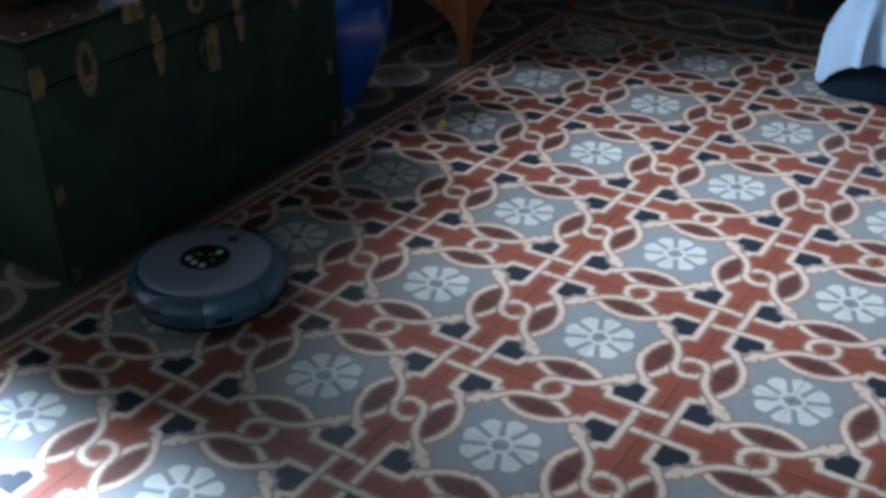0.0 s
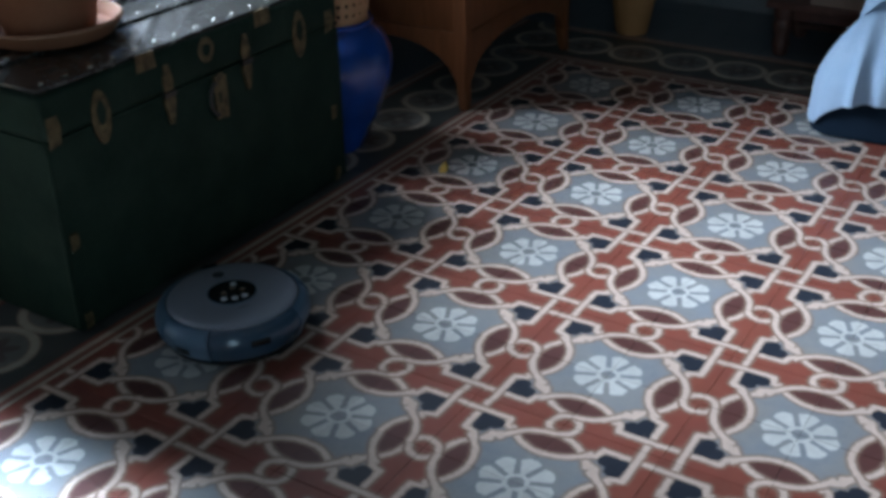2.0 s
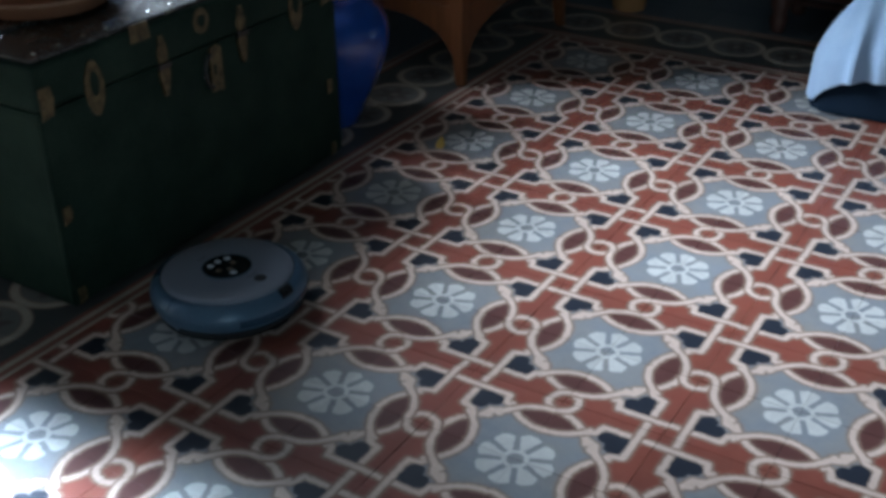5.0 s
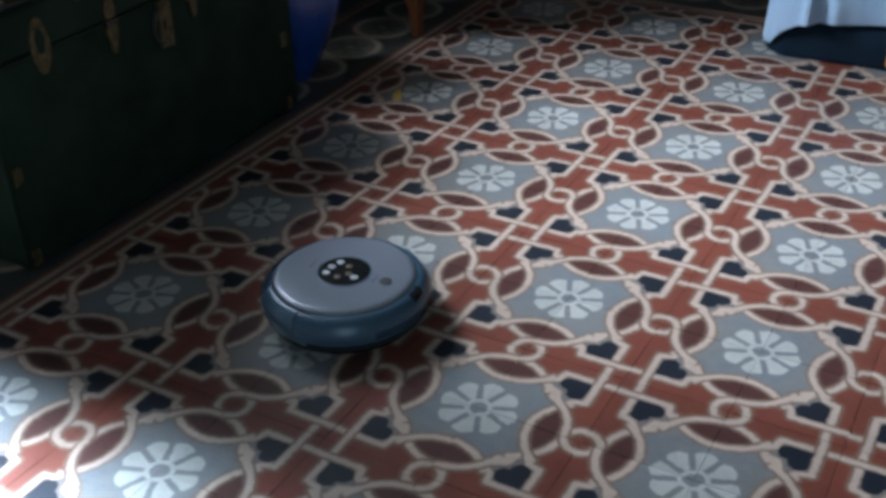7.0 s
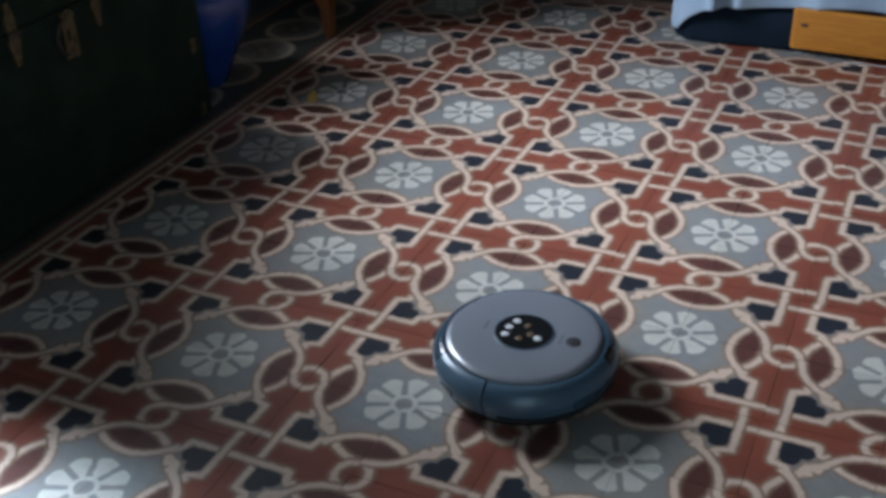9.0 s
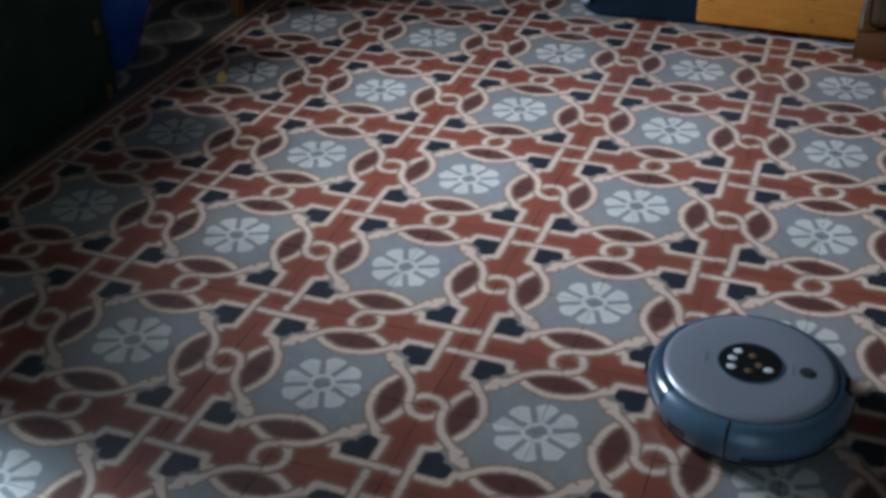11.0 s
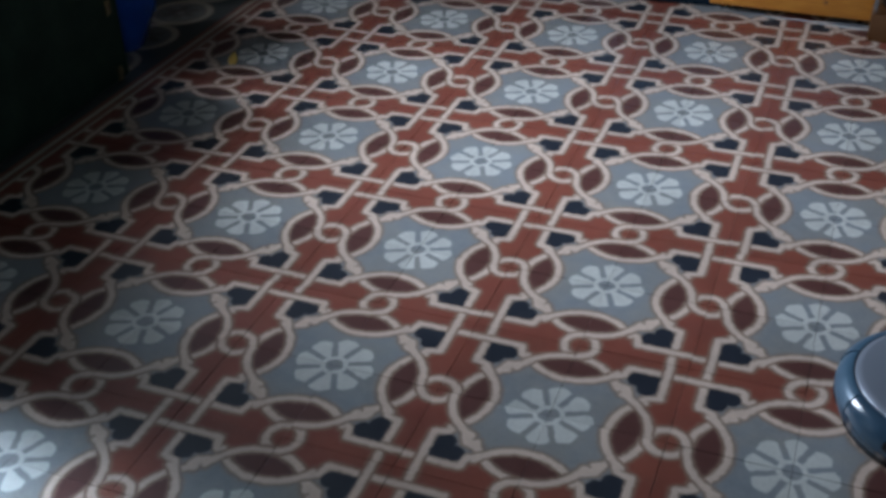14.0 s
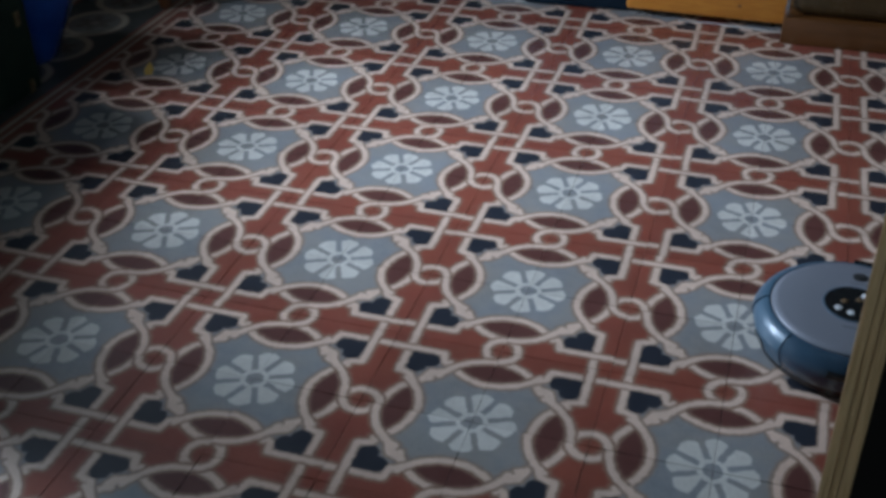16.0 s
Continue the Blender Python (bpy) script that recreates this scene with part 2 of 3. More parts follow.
OLD_WOOD = plain("dark_old_wood", (0.075, 0.030, 0.022), (0.14, 0.06, 0.042), 0.5, 0, 5, 60, 0.3, 0.001, 0, (12, 12, 1.5))
CARTON = plain("carton", (0.30, 0.20, 0.15), (0.36, 0.25, 0.19), 0.85, 0, 4, 90, 0.2)
CLOTH = plain("pale_blue_cloth", (0.29, 0.42, 0.58), (0.40, 0.52, 0.65), 0.9, 0, 2.2, 90, 0.5, 0.0012, 0, (9, 9, 1.5), sheen=0.2)
DARK_CLOTH = plain("dark_blue_upholstery", (0.004, 0.013, 0.026), (0.009, 0.022, 0.040), 0.9, 0, 8, 300, 0.5, spec=0.2)
LEATHER = plain("brown_leather", (0.036, 0.022, 0.007), (0.062, 0.036, 0.012), 0.26, 0, 9, 180, 0.6, 0.002, 0.2)
PLINTH_WOOD = plain("brown_plinth_wood", (0.060, 0.023, 0.006), (0.105, 0.040, 0.011), 0.38, 0, 4, 60, 0.25, 0.001, 0.1, (1.5, 14, 14))
LEAF = plain("yellow_leaf", (0.72, 0.47, 0.12), (0.60, 0.34, 0.07), 0.6, 0, 40, 200, 0.4)
SILVER = plain("silver_grey_plastic", (0.225, 0.245, 0.29), (0.255, 0.278, 0.32), 0.33, 0.25, 4, 300, 0.05, 0.0003, 0.3, spread=0.06)
GUNMETAL = plain("blue_grey_plastic", (0.046, 0.098, 0.150), (0.064, 0.124, 0.18), 0.36, 0.1, 5, 200, 0.08, 0.0004, 0.15)
BLACK_PLASTIC = plain("black_plastic", (0.008, 0.009, 0.010), (0.014, 0.015, 0.016), 0.22, 0, 6, 200, 0.05, 0.0003)
BIN_PLASTIC = plain("blue_black_gloss_plastic", (0.024, 0.054, 0.088), (0.036, 0.074, 0.112), 0.2, 0, 6, 200, 0.05, 0.0003, 0.3)
GREY_PRINT = plain("grey_print", (0.14, 0.155, 0.185), (0.16, 0.175, 0.205), 0.5, 0, 9, 200, 0.05)
RUBBER = plain("bumper_rubber", (0.012, 0.013, 0.014), (0.025, 0.026, 0.028), 0.6, 0, 9, 200, 0.3)
HIGHLIGHT = plain("bright_highlight", (0.55, 0.57, 0.6), (0.45, 0.47, 0.5), 0.15, 1.0, 9, 200, 0.05)
BUTTON = plain("pale_button", (0.62, 0.64, 0.66), (0.55, 0.57, 0.6), 0.4, 0, 20, 200, 0.05)
BUTTON_DARK = plain("amber_button", (0.16, 0.10, 0.05), (0.10, 0.07, 0.04), 0.4, 0, 20, 200, 0.05)
CABLE = plain("pale_cable", (0.45, 0.47, 0.47), (0.55, 0.56, 0.55), 0.5, 0, 9, 200, 0.1)
# near-black colour stands in for the shade on the cabinet's unlit faces
SHADED_PANEL = plain("shaded_black_panel", (0.003, 0.0025, 0.002), (0.006, 0.005, 0.004), 0.7, 0, 4, 60, 0.2, spec=0.1)


def grain_wood(name, base, other, across, scale=1.0, rough=0.42, knots=0.0):
    """Wood with wavy growth lines that run square to the given axis weights."""
    m, bsdf = material(name)
    co = Val.tree.nodes.new("ShaderNodeTexCoord")
    mp = Val.tree.nodes.new("ShaderNodeMapping")
    mp.inputs["Scale"].default_value = across
    Val.tree.links.new(co.outputs["Object"], mp.inputs["Vector"])
    n = noise_at(mp.outputs[0], 3.0 * scale, 5, 0.6)
    w = vsin(n * 46.0) * 0.5 + 0.5
    fine = noise_at(mp.outputs[0], 40.0 * scale, 4)
    tone = vmin(vmax(w * 0.55 + (fine - 0.5) * 0.9 + 0.2, 0.0), 1.0)
    colour = mix(tone, base, other)
    if knots:
        vo = Val.tree.nodes.new("ShaderNodeTexVoronoi")
        vo.inputs["Scale"].default_value = 3.2
        stretch = Val.tree.nodes.new("ShaderNodeMapping")
        stretch.inputs["Scale"].default_value = (1.0, 1.0, 2.6)
        Val.tree.links.new(co.outputs["Object"], stretch.inputs["Vector"])
        Val.tree.links.new(stretch.outputs[0], vo.inputs["Vector"])
        colour = mix(inside(Val(vo.outputs["Distance"]) - knots, 0.06), colour, (0.11, 0.04, 0.012))
    wire(colour, bsdf.inputs["Base Color"])
    wire(rough - 0.1 + fine * 0.2, bsdf.inputs["Roughness"])
    bumped(bsdf, w * 0.3 + fine, 0.25, 0.0008)
    return m


PINE = grain_wood("orange_pine", (0.56, 0.23, 0.036), (0.44, 0.155, 0.022), (0.8, 6, 7), 1.0, 0.38, 0.05)
WORN_EDGE = grain_wood("worn_brown_wood", (0.46, 0.29, 0.14), (0.24, 0.135, 0.055), (16, 16, 0.5), 1.0, 0.5)


# ---------------------------------------------------------------- mesh helpers
def link(name, bm, mat, parent=None, smooth=False):
    me = bpy.data.meshes.new(name)
    bmesh.ops.recalc_face_normals(bm, faces=bm.faces)
    bm.to_mesh(me)
    bm.free()
    me.materials.append(mat)
    if smooth:
        me.polygons.foreach_set("use_smooth", [True] * len(me.polygons))
        me.set_sharp_from_angle(angle=radians(38))
    ob = new(name, me)
    ob.parent = parent
    return ob


def part(name, bm, mat, parent, label="", smooth=True):
    ob = link(name, bm, mat, parent, smooth)
    if label:
        tagged(ob, label)
    return ob


def thing(name, m, label, category, group=""):
    ob = new(name)
    ob.empty_display_size = 0.05
    ob.matrix_world = m
    return tagged(ob, label, category, group)


def box(size, at=(0, 0, 0), bevel=0.0, steps=2, bm=None):
    bm = bm or bmesh.new()
    made = bmesh.ops.create_cube(bm, size=1.0, matrix=Matrix.Translation(at) @ Matrix.Diagonal((*size, 1)))
    if bevel:
        vs = set(made["verts"])
        es = [e for e in bm.edges if e.verts[0] in vs]
        bmesh.ops.bevel(bm, geom=es, offset=bevel, segments=steps, affect="EDGES", profile=0.5)
    return bm


def lathe(profile, turns=48, bm=None, m=None):
    """A body of revolution round z from (radius, height) pairs."""
    bm = bm or bmesh.new()
    rings = []
    for r, z in profile:
        rings.append([bm.verts.new((m or Matrix()) @ Vector((r * math.cos(2 * math.pi * i / turns), r * math.sin(2 * math.pi * i / turns), z))) for i in range(turns)])
    for p, q in zip(rings, rings[1:]):
        for i in range(turns):
            j = (i + 1) % turns
            bm.faces.new((p[i], p[j], q[j], q[i]))
    bm.faces.new(rings[0][::-1])
    bm.faces.new(rings[-1])
    return bm


def sweep(profile, a0, a1, steps=40):
    """A closed (radius, height) outline swept round z from a0 to a1 degrees."""
    bm = bmesh.new()
    rings = []
    for i in range(steps + 1):
        a = radians(a0 + (a1 - a0) * i / steps)
        rings.append([bm.verts.new((r * math.cos(a), r * math.sin(a), z)) for r, z in profile])
    n = len(profile)
    for p, q in zip(rings, rings[1:]):
        for k in range(n):
            bm.faces.new((p[k], p[(k + 1) % n], q[(k + 1) % n], q[k]))
    bm.faces.new(rings[0])
    bm.faces.new(rings[-1][::-1])
    return bm


def plate(outline, thick, m=None, bevel=0.0):
    """A flat plate from an outline in x and y, thick in z."""
    bm = bmesh.new()
    low = [bm.verts.new((x, y, 0)) for x, y in outline]
    high = [bm.verts.new((x, y, thick)) for x, y in outline]
    bm.faces.new(low[::-1])
    top = bm.faces.new(high)
    for i in range(len(outline)):
        j = (i + 1) % len(outline)
        bm.faces.new((low[i], low[j], high[j], high[i]))
    if bevel:
        bmesh.ops.bevel(bm, geom=list(top.edges), offset=bevel, segments=2, affect="EDGES")
    if m is not None:
        bmesh.ops.transform(bm, matrix=m, verts=bm.verts)
    return bm


def tube(points, radius, sides=10):
    """A round cord along points."""
    bm = bmesh.new()
    rings = []
    pts = [Vector(p) for p in points]
    for i, p in enumerate(pts):
        way = (pts[min(i + 1, len(pts) - 1)] - pts[max(i - 1, 0)]).normalized()
        turn = way.to_track_quat("Z", "Y").to_matrix()
        rings.append([bm.verts.new(p + turn @ Vector((radius * math.cos(2 * math.pi * k / sides), radius * math.sin(2 * math.pi * k / sides), 0))) for k in range(sides)])
    for p, q in zip(rings, rings[1:]):
        for k in range(sides):
            bm.faces.new((p[k], p[(k + 1) % sides], q[(k + 1) % sides], q[k]))
    bm.faces.new(rings[0][::-1])
    bm.faces.new(rings[-1])
    return bm


# ---------------------------------------------------------------- room
def room():
    def wall(name, boxes, mat, label):
        bm = bmesh.new()
        for x0, x1, y0, y1, z0, z1 in boxes:
            box((x1 - x0, y1 - y0, z1 - z0), ((x0 + x1) / 2, (y0 + y1) / 2, (z0 + z1) / 2), bm=bm)
        return tagged(link(name, bm, mat), label, "wall", kind="structure")

    t = 0.3
    w0, w1 = WEST - t, WEST

    def pierced(lo, hi, holes):
        """Upright strips and blocks (from, to, z from, z to) that leave the holes free."""
        cuts = sorted({lo, hi, *(c for h in holes for c in h[:2])})
        out = []
        for p, q in zip(cuts, cuts[1:]):
            z = 0.0
            for h in sorted((h for h in holes if h[0] <= p and h[1] >= q), key=lambda h: h[2]):
                out.append((p, q, z, h[2]))
                z = h[3]
            out.append((p, q, z, TOP))
        return out
    wall("wall_west", [(w0, w1, p, q, z0, z1) for p, q, z0, z1 in pierced(SOUTH, NORTH, (WINDOW, SIDE_DOOR, HIGH_FILL))], PLASTER, "pale old plaster wall with a window, a doorway and an added fill opening")
    wall("wall_north", [(WEST, EAST, NORTH, NORTH + t, 0, TOP)], DARK_PLASTER, "dark painted plaster wall")
    wall("wall_east", [(EAST, EAST + t, SOUTH, NORTH, 0, TOP)], DARK_PLASTER, "dark painted plaster wall")
    wall("wall_south", [(p, q, SOUTH - t, SOUTH, z0, z1) for p, q, z0, z1 in pierced(WEST, EAST, (SOUTH_FILL,))], PLASTER, "pale old plaster wall with an added opening for fill light")
    wall("ceiling", [(WEST - t, EAST + t, SOUTH - t, NORTH + t, TOP, TOP + 0.15)], CEILING, "plain painted ceiling")["category"] = "ceiling"
    # the second frame belongs to the unseen high opening added for fill
    for name, (y0, y1, z0, z1), cross in (("window_1", WINDOW, 2), ("high_fill_frame", HIGH_FILL, 1)):
        ob = tagged(new(name), "painted wooden frame with glazing bars", "window", kind="structure")
        ob.location = (WEST - 0.17, (y0 + y1) / 2, z0)
        wide, high = y1 - y0, z1 - z0
        for y in (-wide / 2 + 0.03, 0.0, wide / 2 - 0.03):
            part("stile", box((0.05, 0.06, high), (0, y, high / 2), 0.005), FRAME_PAINT, ob)
        for k in range(cross + 1):
            z = 0.03 + (high - 0.06) * k / cross
            for s in (-1, 1):
                part("glazing_bar", box((0.04, wide / 2 - 0.09, 0.04 if 0 < k < cross else 0.06), (0, s * wide / 4, z), 0.004), FRAME_PAINT, ob)


room()


def floor():
    base = tagged(link("floor", box((EAST - WEST + 0.6, NORTH - SOUTH + 0.6, 0.1), ((EAST + WEST) / 2, (NORTH + SOUTH) / 2, -0.0525)), GROUT),
                  "patterned cement tile floor with flowers, knotwork and a ringed border", "floor", kind="structure")
    side, thick = 0.1990, 0.018

    def tile_mesh(name, mat):
        bm = bmesh.new()
        h, c = side / 2, 0.0006
        low = [bm.verts.new((x * h, y * h, -thick)) for x, y in ((-1, -1), (1, -1), (1, 1), (-1, 1))]
        mid = [bm.verts.new((x * h, y * h, -c)) for x, y in ((-1, -1), (1, -1), (1, 1), (-1, 1))]
        top = [bm.verts.new((x * (h - c), y * (h - c), 0)) for x, y in ((-1, -1), (1, -1), (1, 1), (-1, 1))]
        bm.faces.new(low[::-1])
        bm.faces.new(top)
        for p, q in ((low, mid), (mid, top)):
            for i in range(4):
                bm.faces.new((p[i], p[(i + 1) % 4], q[(i + 1) % 4], q[i]))
        me = bpy.data.meshes.new(name)
        bm.to_mesh(me)
        bm.free()
        me.materials.append(mat)
        return me

    meshes = {k: tile_mesh("tile", m) for k, m in (("f", FIELD_TILE), ("w", BORDER_WEST), ("n", BORDER_NORTH), ("d", DARK_TILE))}
    rest = {k: [] for k in meshes}
    rng = random.Random(4)
    i0, i1 = round((WEST + 0.02) / 0.2) - 1, round(EAST / 0.2) + 1
    j0, j1 = round(SOUTH / 0.2) - 1, round(NORTH / 0.2) + 1
    for i in range(i0, i1):
        for j in range(j0, j1):
            x, y = 0.2 * i + 0.1, 0.2 * j + 0.1
            kind = "d" if x < -1.4 or y > 2.2 else "n" if y > 1.8 and x > -1.2 else "w" if x < -1.0 else "f"
            m = pose(x, y, rng.uniform(-0.0003, 0.0003), rng.uniform(-0.12, 0.12), rng.uniform(-0.12, 0.12), 0)
            if -1.5 < x < 1.3 and -1.05 < y < 2.3 and kind != "d":
                ob = new("tile", meshes[kind])
                ob.parent, ob.matrix_local = base, m
            else:
                rest[kind].append(m)
    for k, poses in rest.items():
        bm = bmesh.new()
        for m in poses:
            first = len(bm.verts)
            bm.from_mesh(meshes[k])
            bm.verts.ensure_lookup_table()
            for vert in bm.verts[first:]:
                vert.co = m @ vert.co
        tagged(part("tiles", bm, meshes[k].materials[0], base, smooth=False), kind="stuff")


# ---------------------------------------------------------------- trunk and what stands on it
def trunk():
    x0, x1, y0, y1, high, seam = -1.56, -1.072, -0.455, 0.535, 0.578, 0.462
    ob = thing("steamer_trunk", pose((x0 + x1) / 2, (y0 + y1) / 2, 0), "old black steamer trunk with tarnished brass latches", "trunk")
    dx, dy = (x1 - x0) / 2, (y1 - y0) / 2
    part("body", box((2 * dx, 2 * dy, seam - 0.012), (0, 0, (seam - 0.012) / 2 + 0.008), 0.008, 3), TRUNK_SKIN, ob)
    lid = part("lid", box((2 * dx + 0.006, 2 * dy + 0.006, high - seam - 0.016), (0, 0, (high + seam) / 2 - 0.006), 0.012, 3), TRUNK_SKIN, ob)
    part("top_panel", box((2 * dx - 0.012, 2 * dy - 0.012, 0.01), (0, 0, high - 0.008), 0.004), TRUNK_TOP, lid, "varnished glossy black top")
    part("seam_strip", box((2 * dx + 0.006, 2 * dy + 0.006, 0.008), (0, 0, seam - 0.002), 0.002), TRUNK_SKIN, ob)
    for x in (-0.13, 0.03):
        part("slat", box((0.05, 2 * dy - 0.06, 0.008), (x, 0, high + 0.0), 0.003), TRUNK_TOP, lid)
    for k in range(15):
        for x in (-dx + 0.03, -0.13, 0.03, dx - 0.03):
            y = -dy + 0.04 + k * (2 * dy - 0.08) / 14
            bm = lathe([(0.006, 0), (0.0055, 0.002), (0.003, 0.0035)], 10)
            bmesh.ops.translate(bm, verts=bm.verts, vec=(x, y, high - 0.003 if abs(x) > 0.15 else high + 0.004))
            part("nail", bm, NAIL, lid)
    front = Matrix.Translation((dx + 0.001, 0, 0)) @ pose(0, 0, 0, 90, 0, 90)
    # in the plates' own plane: x along the trunk, y up

    def on_front(name, outline, y, z, thick, mat, parent, label=""):
        cy = (y0 + y1) / 2
        return part(name, plate(outline, thick, front @ Matrix.Translation((y - cy, z, 0)), 0.001), mat, parent, label)

    for y in (-0.104, 0.162):
        latch = on_front("latch", [(-0.011, 0), (0.011, 0), (0.017, 0.022), (0.012, 0.042), (0.006, 0.064), (-0.006, 0.064), (-0.012, 0.042), (-0.017, 0.022)], y, seam + 0.004, 0.006, BRASS, ob, "tarnished brass latch")
        on_front("latch_tongue", [(-0.006, -0.066), (0.006, -0.066), (0.010, -0.045), (0.018, -0.012), (0.012, 0), (-0.012, 0), (-0.018, -0.012), (-0.010, -0.045)], y, seam - 0.006, 0.007, BRASS, latch)
        on_front("latch_hinge", [(-0.019, -0.006), (0.019, -0.006), (0.019, 0.006), (-0.019, 0.006)], y, seam, 0.011, DARK_STEEL, latch)
    for y in (-0.305, 0.372):
        rim = [(0.024 * math.cos(a) * (1 + 0.08 * math.cos(2 * a)), 0.062 * math.sin(a)) for a in [2 * math.pi * k / 22 for k in range(22)]]
        clasp = on_front("clasp", rim, y, seam + 0.012, 0.005, BRASS, ob, "oval brass clasp plate")
        hole = [(0.012 * math.cos(a), 0.028 * math.sin(a) + 0.01) for a in [2 * math.pi * k / 16 for k in range(16)]]
        on_front("clasp_hollow", hole, y, seam + 0.012, 0.0065, TRUNK_SKIN, clasp)
    ringed = [(0.026 * math.cos(a), 0.030 * math.sin(a)) for a in [2 * math.pi * k / 20 for k in range(20)]]
    badge = on_front("badge", ringed, 0.030, 0.528, 0.004, BRASS, ob, "round brass badge")
    on_front("badge_hollow", [(p * 0.5, q * 0.5) for p, q in ringed], 0.030, 0.528, 0.0055, TRUNK_SKIN, badge)
    lock = on_front("lock_plate", [(-0.02, -0.055), (0.022, -0.06), (0.024, 0.045), (0.008, 0.058), (-0.018, 0.05)], 0.062, 0.405, 0.005, BRASS, ob, "brass lock plate")
    on_front("keyhole", [(-0.004, -0.012), (0.004, -0.012), (0.004, 0.012), (-0.004, 0.012)], 0.058, 0.402, 0.0062, TRUNK_SKIN, lock)
    part("lock_ring", tube([(dx + 0.014, 0.0 + 0.024 * math.cos(a), 0.405 + 0.04 * math.sin(a)) for a in [math.pi * k / 14 + math.pi / 2 for k in range(15)]], 0.005), DARK_STEEL, lock)
    for y, z in ((-0.43, 0.48), (0.50, 0.475), (-0.43, 0.227), (0.50, 0.216), (-0.43, 0.03), (0.50, 0.03), (-0.16, 0.556), (0.235, 0.556)):
        s = 0.030 if z > 0.4 else 0.02
        k = 1.15 if y < 0 and z > 0.4 else 1.0
        if z > 0.55:
            on_front("hinge_plate", [(-0.03, -0.022), (0.03, -0.022), (0.026, 0.018), (-0.026, 0.018)], y, z, 0.004, BRASS, lid)
        else:
            on_front("corner_plate", [(-s * 0.6, -s * k), (s * 0.4, -s * k * 0.8), (s * 0.6, s * 0.2), (s * 0.4, s * k), (-s * 0.6, s * k)], y, z, 0.004, BRASS, ob)
    for y in (-dy, dy):
        part("edge_strip", box((0.012, 0.012, seam - 0.03), (dx - 0.004, y * 0.995, seam / 2), 0.004), TRUNK_SKIN, ob)


def flower_pot():
    at = (-1.345, -0.175)
    z = 0.5825
    s = thing("pot_saucer", pose(*at, z), "round terracotta plant saucer with its rim coloured as lit", "saucer")
    part("dish", lathe([(0.13, 0), (0.155, 0.003), (0.176, 0.03), (0.178, 0.036), (0.172, 0.038), (0.165, 0.034), (0.15, 0.012), (0.0005, 0.011)], 64), TERRACOTTA, s)
    part("rim", sweep([(0.170, 0.0365), (0.1785, 0.0345), (0.1785, 0.039), (0.174, 0.0415), (0.169, 0.039)], 0, 359.9, 64), LIT_RIM, s, "rim in paler terracotta for the window's highlight")
    for piece in s.children:
        piece.data.transform(Matrix.Diagonal((0.92, 0.92, 1, 1)))
    p = thing("flower_pot", pose(*at, z + 0.0115), "large terracotta flower pot standing in its saucer", "pot")
    part("body", lathe([(0.0005, 0.0), (0.105, 0.0), (0.112, 0.006), (0.150, 0.20), (0.152, 0.206), (0.166, 0.208), (0.172, 0.214), (0.176, 0.262), (0.170, 0.268), (0.160, 0.266),
                        (0.150, 0.225), (0.0005, 0.223)], 64), TERRACOTTA, p)
    part("soil", lathe([(0.0005, 0.224), (0.149, 0.226), (0.148, 0.236), (0.0005, 0.242)], 40), SOIL_AND_SHADE, p)
    for piece in p.children:
        piece.data.transform(Matrix.Diagonal((0.92, 0.92, 1, 1)))


def blue_jar():
    j = thing("blue_jar", pose(-1.235, 0.725, 0.0005), "tall cobalt blue glazed ceramic jar on the floor", "jar")
    part("body", lathe([(0.0005, 0), (0.072, 0.0), (0.078, 0.006), (0.098, 0.055), (0.136, 0.13), (0.166, 0.21), (0.177, 0.265), (0.172, 0.315), (0.150, 0.36), (0.117, 0.392), (0.108, 0.392), (0.105, 0.38),
                        (0.12, 0.32), (0.0005, 0.30)], 64), BLUE_GLAZE, j)
    part("rim", sweep([(0.106, 0.388), (0.117, 0.386), (0.124, 0.394), (0.125, 0.402), (0.119, 0.407), (0.107, 0.402)], 0, 359.9, 64), BLUE_GLAZE, j)
    b = thing("pierced_pot", pose(-1.235, 0.725, 0.404), "small pierced clay pot set in the blue jar's mouth", "pot")
    # a wall with rows of slots cut through
    bm = bmesh.new()
    turns, r0 = 28, 0.106
    levels = [0.0, 0.022, 0.034, 0.052, 0.064, 0.082, 0.10, 0.13]
    for i in range(turns):
        for k in range(len(levels) - 1):
            if k in (1, 3, 5):
                a0, a1 = (i + 0.02) / turns, (i + 0.55) / turns
            else:
                a0, a1 = i / turns, (i + 1) / turns
            z0, z1 = levels[k], levels[k + 1]
            vs = []
            for z in (z0, z1):
                for r in (r0 + z * 0.12 - 0.006, r0 + z * 0.12):
                    for a in (a0, a1):
                        vs.append(bm.verts.new((r * math.cos(2 * math.pi * a), r * math.sin(2 * math.pi * a), z)))
            for f in ((0, 1, 3, 2), (4, 6, 7, 5), (0, 4, 5, 1), (2, 3, 7, 6), (0, 2, 6, 4), (1, 5, 7, 3)):
                bm.faces.new([vs[n] for n in f])
    part("wall", bm, CANE, b, smooth=False)
    # added lining in dark soil colour stands in for shade inside the slots
    part("liner", lathe([(0.097, 0.007), (0.108, 0.128), (0.0005, 0.126)], 32), SOIL_AND_SHADE, b, "added dark lining for the shade in the slots")
    part("foot", lathe([(0.0005, 0.0), (0.107, 0.0), (0.107, 0.006), (0.0005, 0.007)], 40), CANE, b)


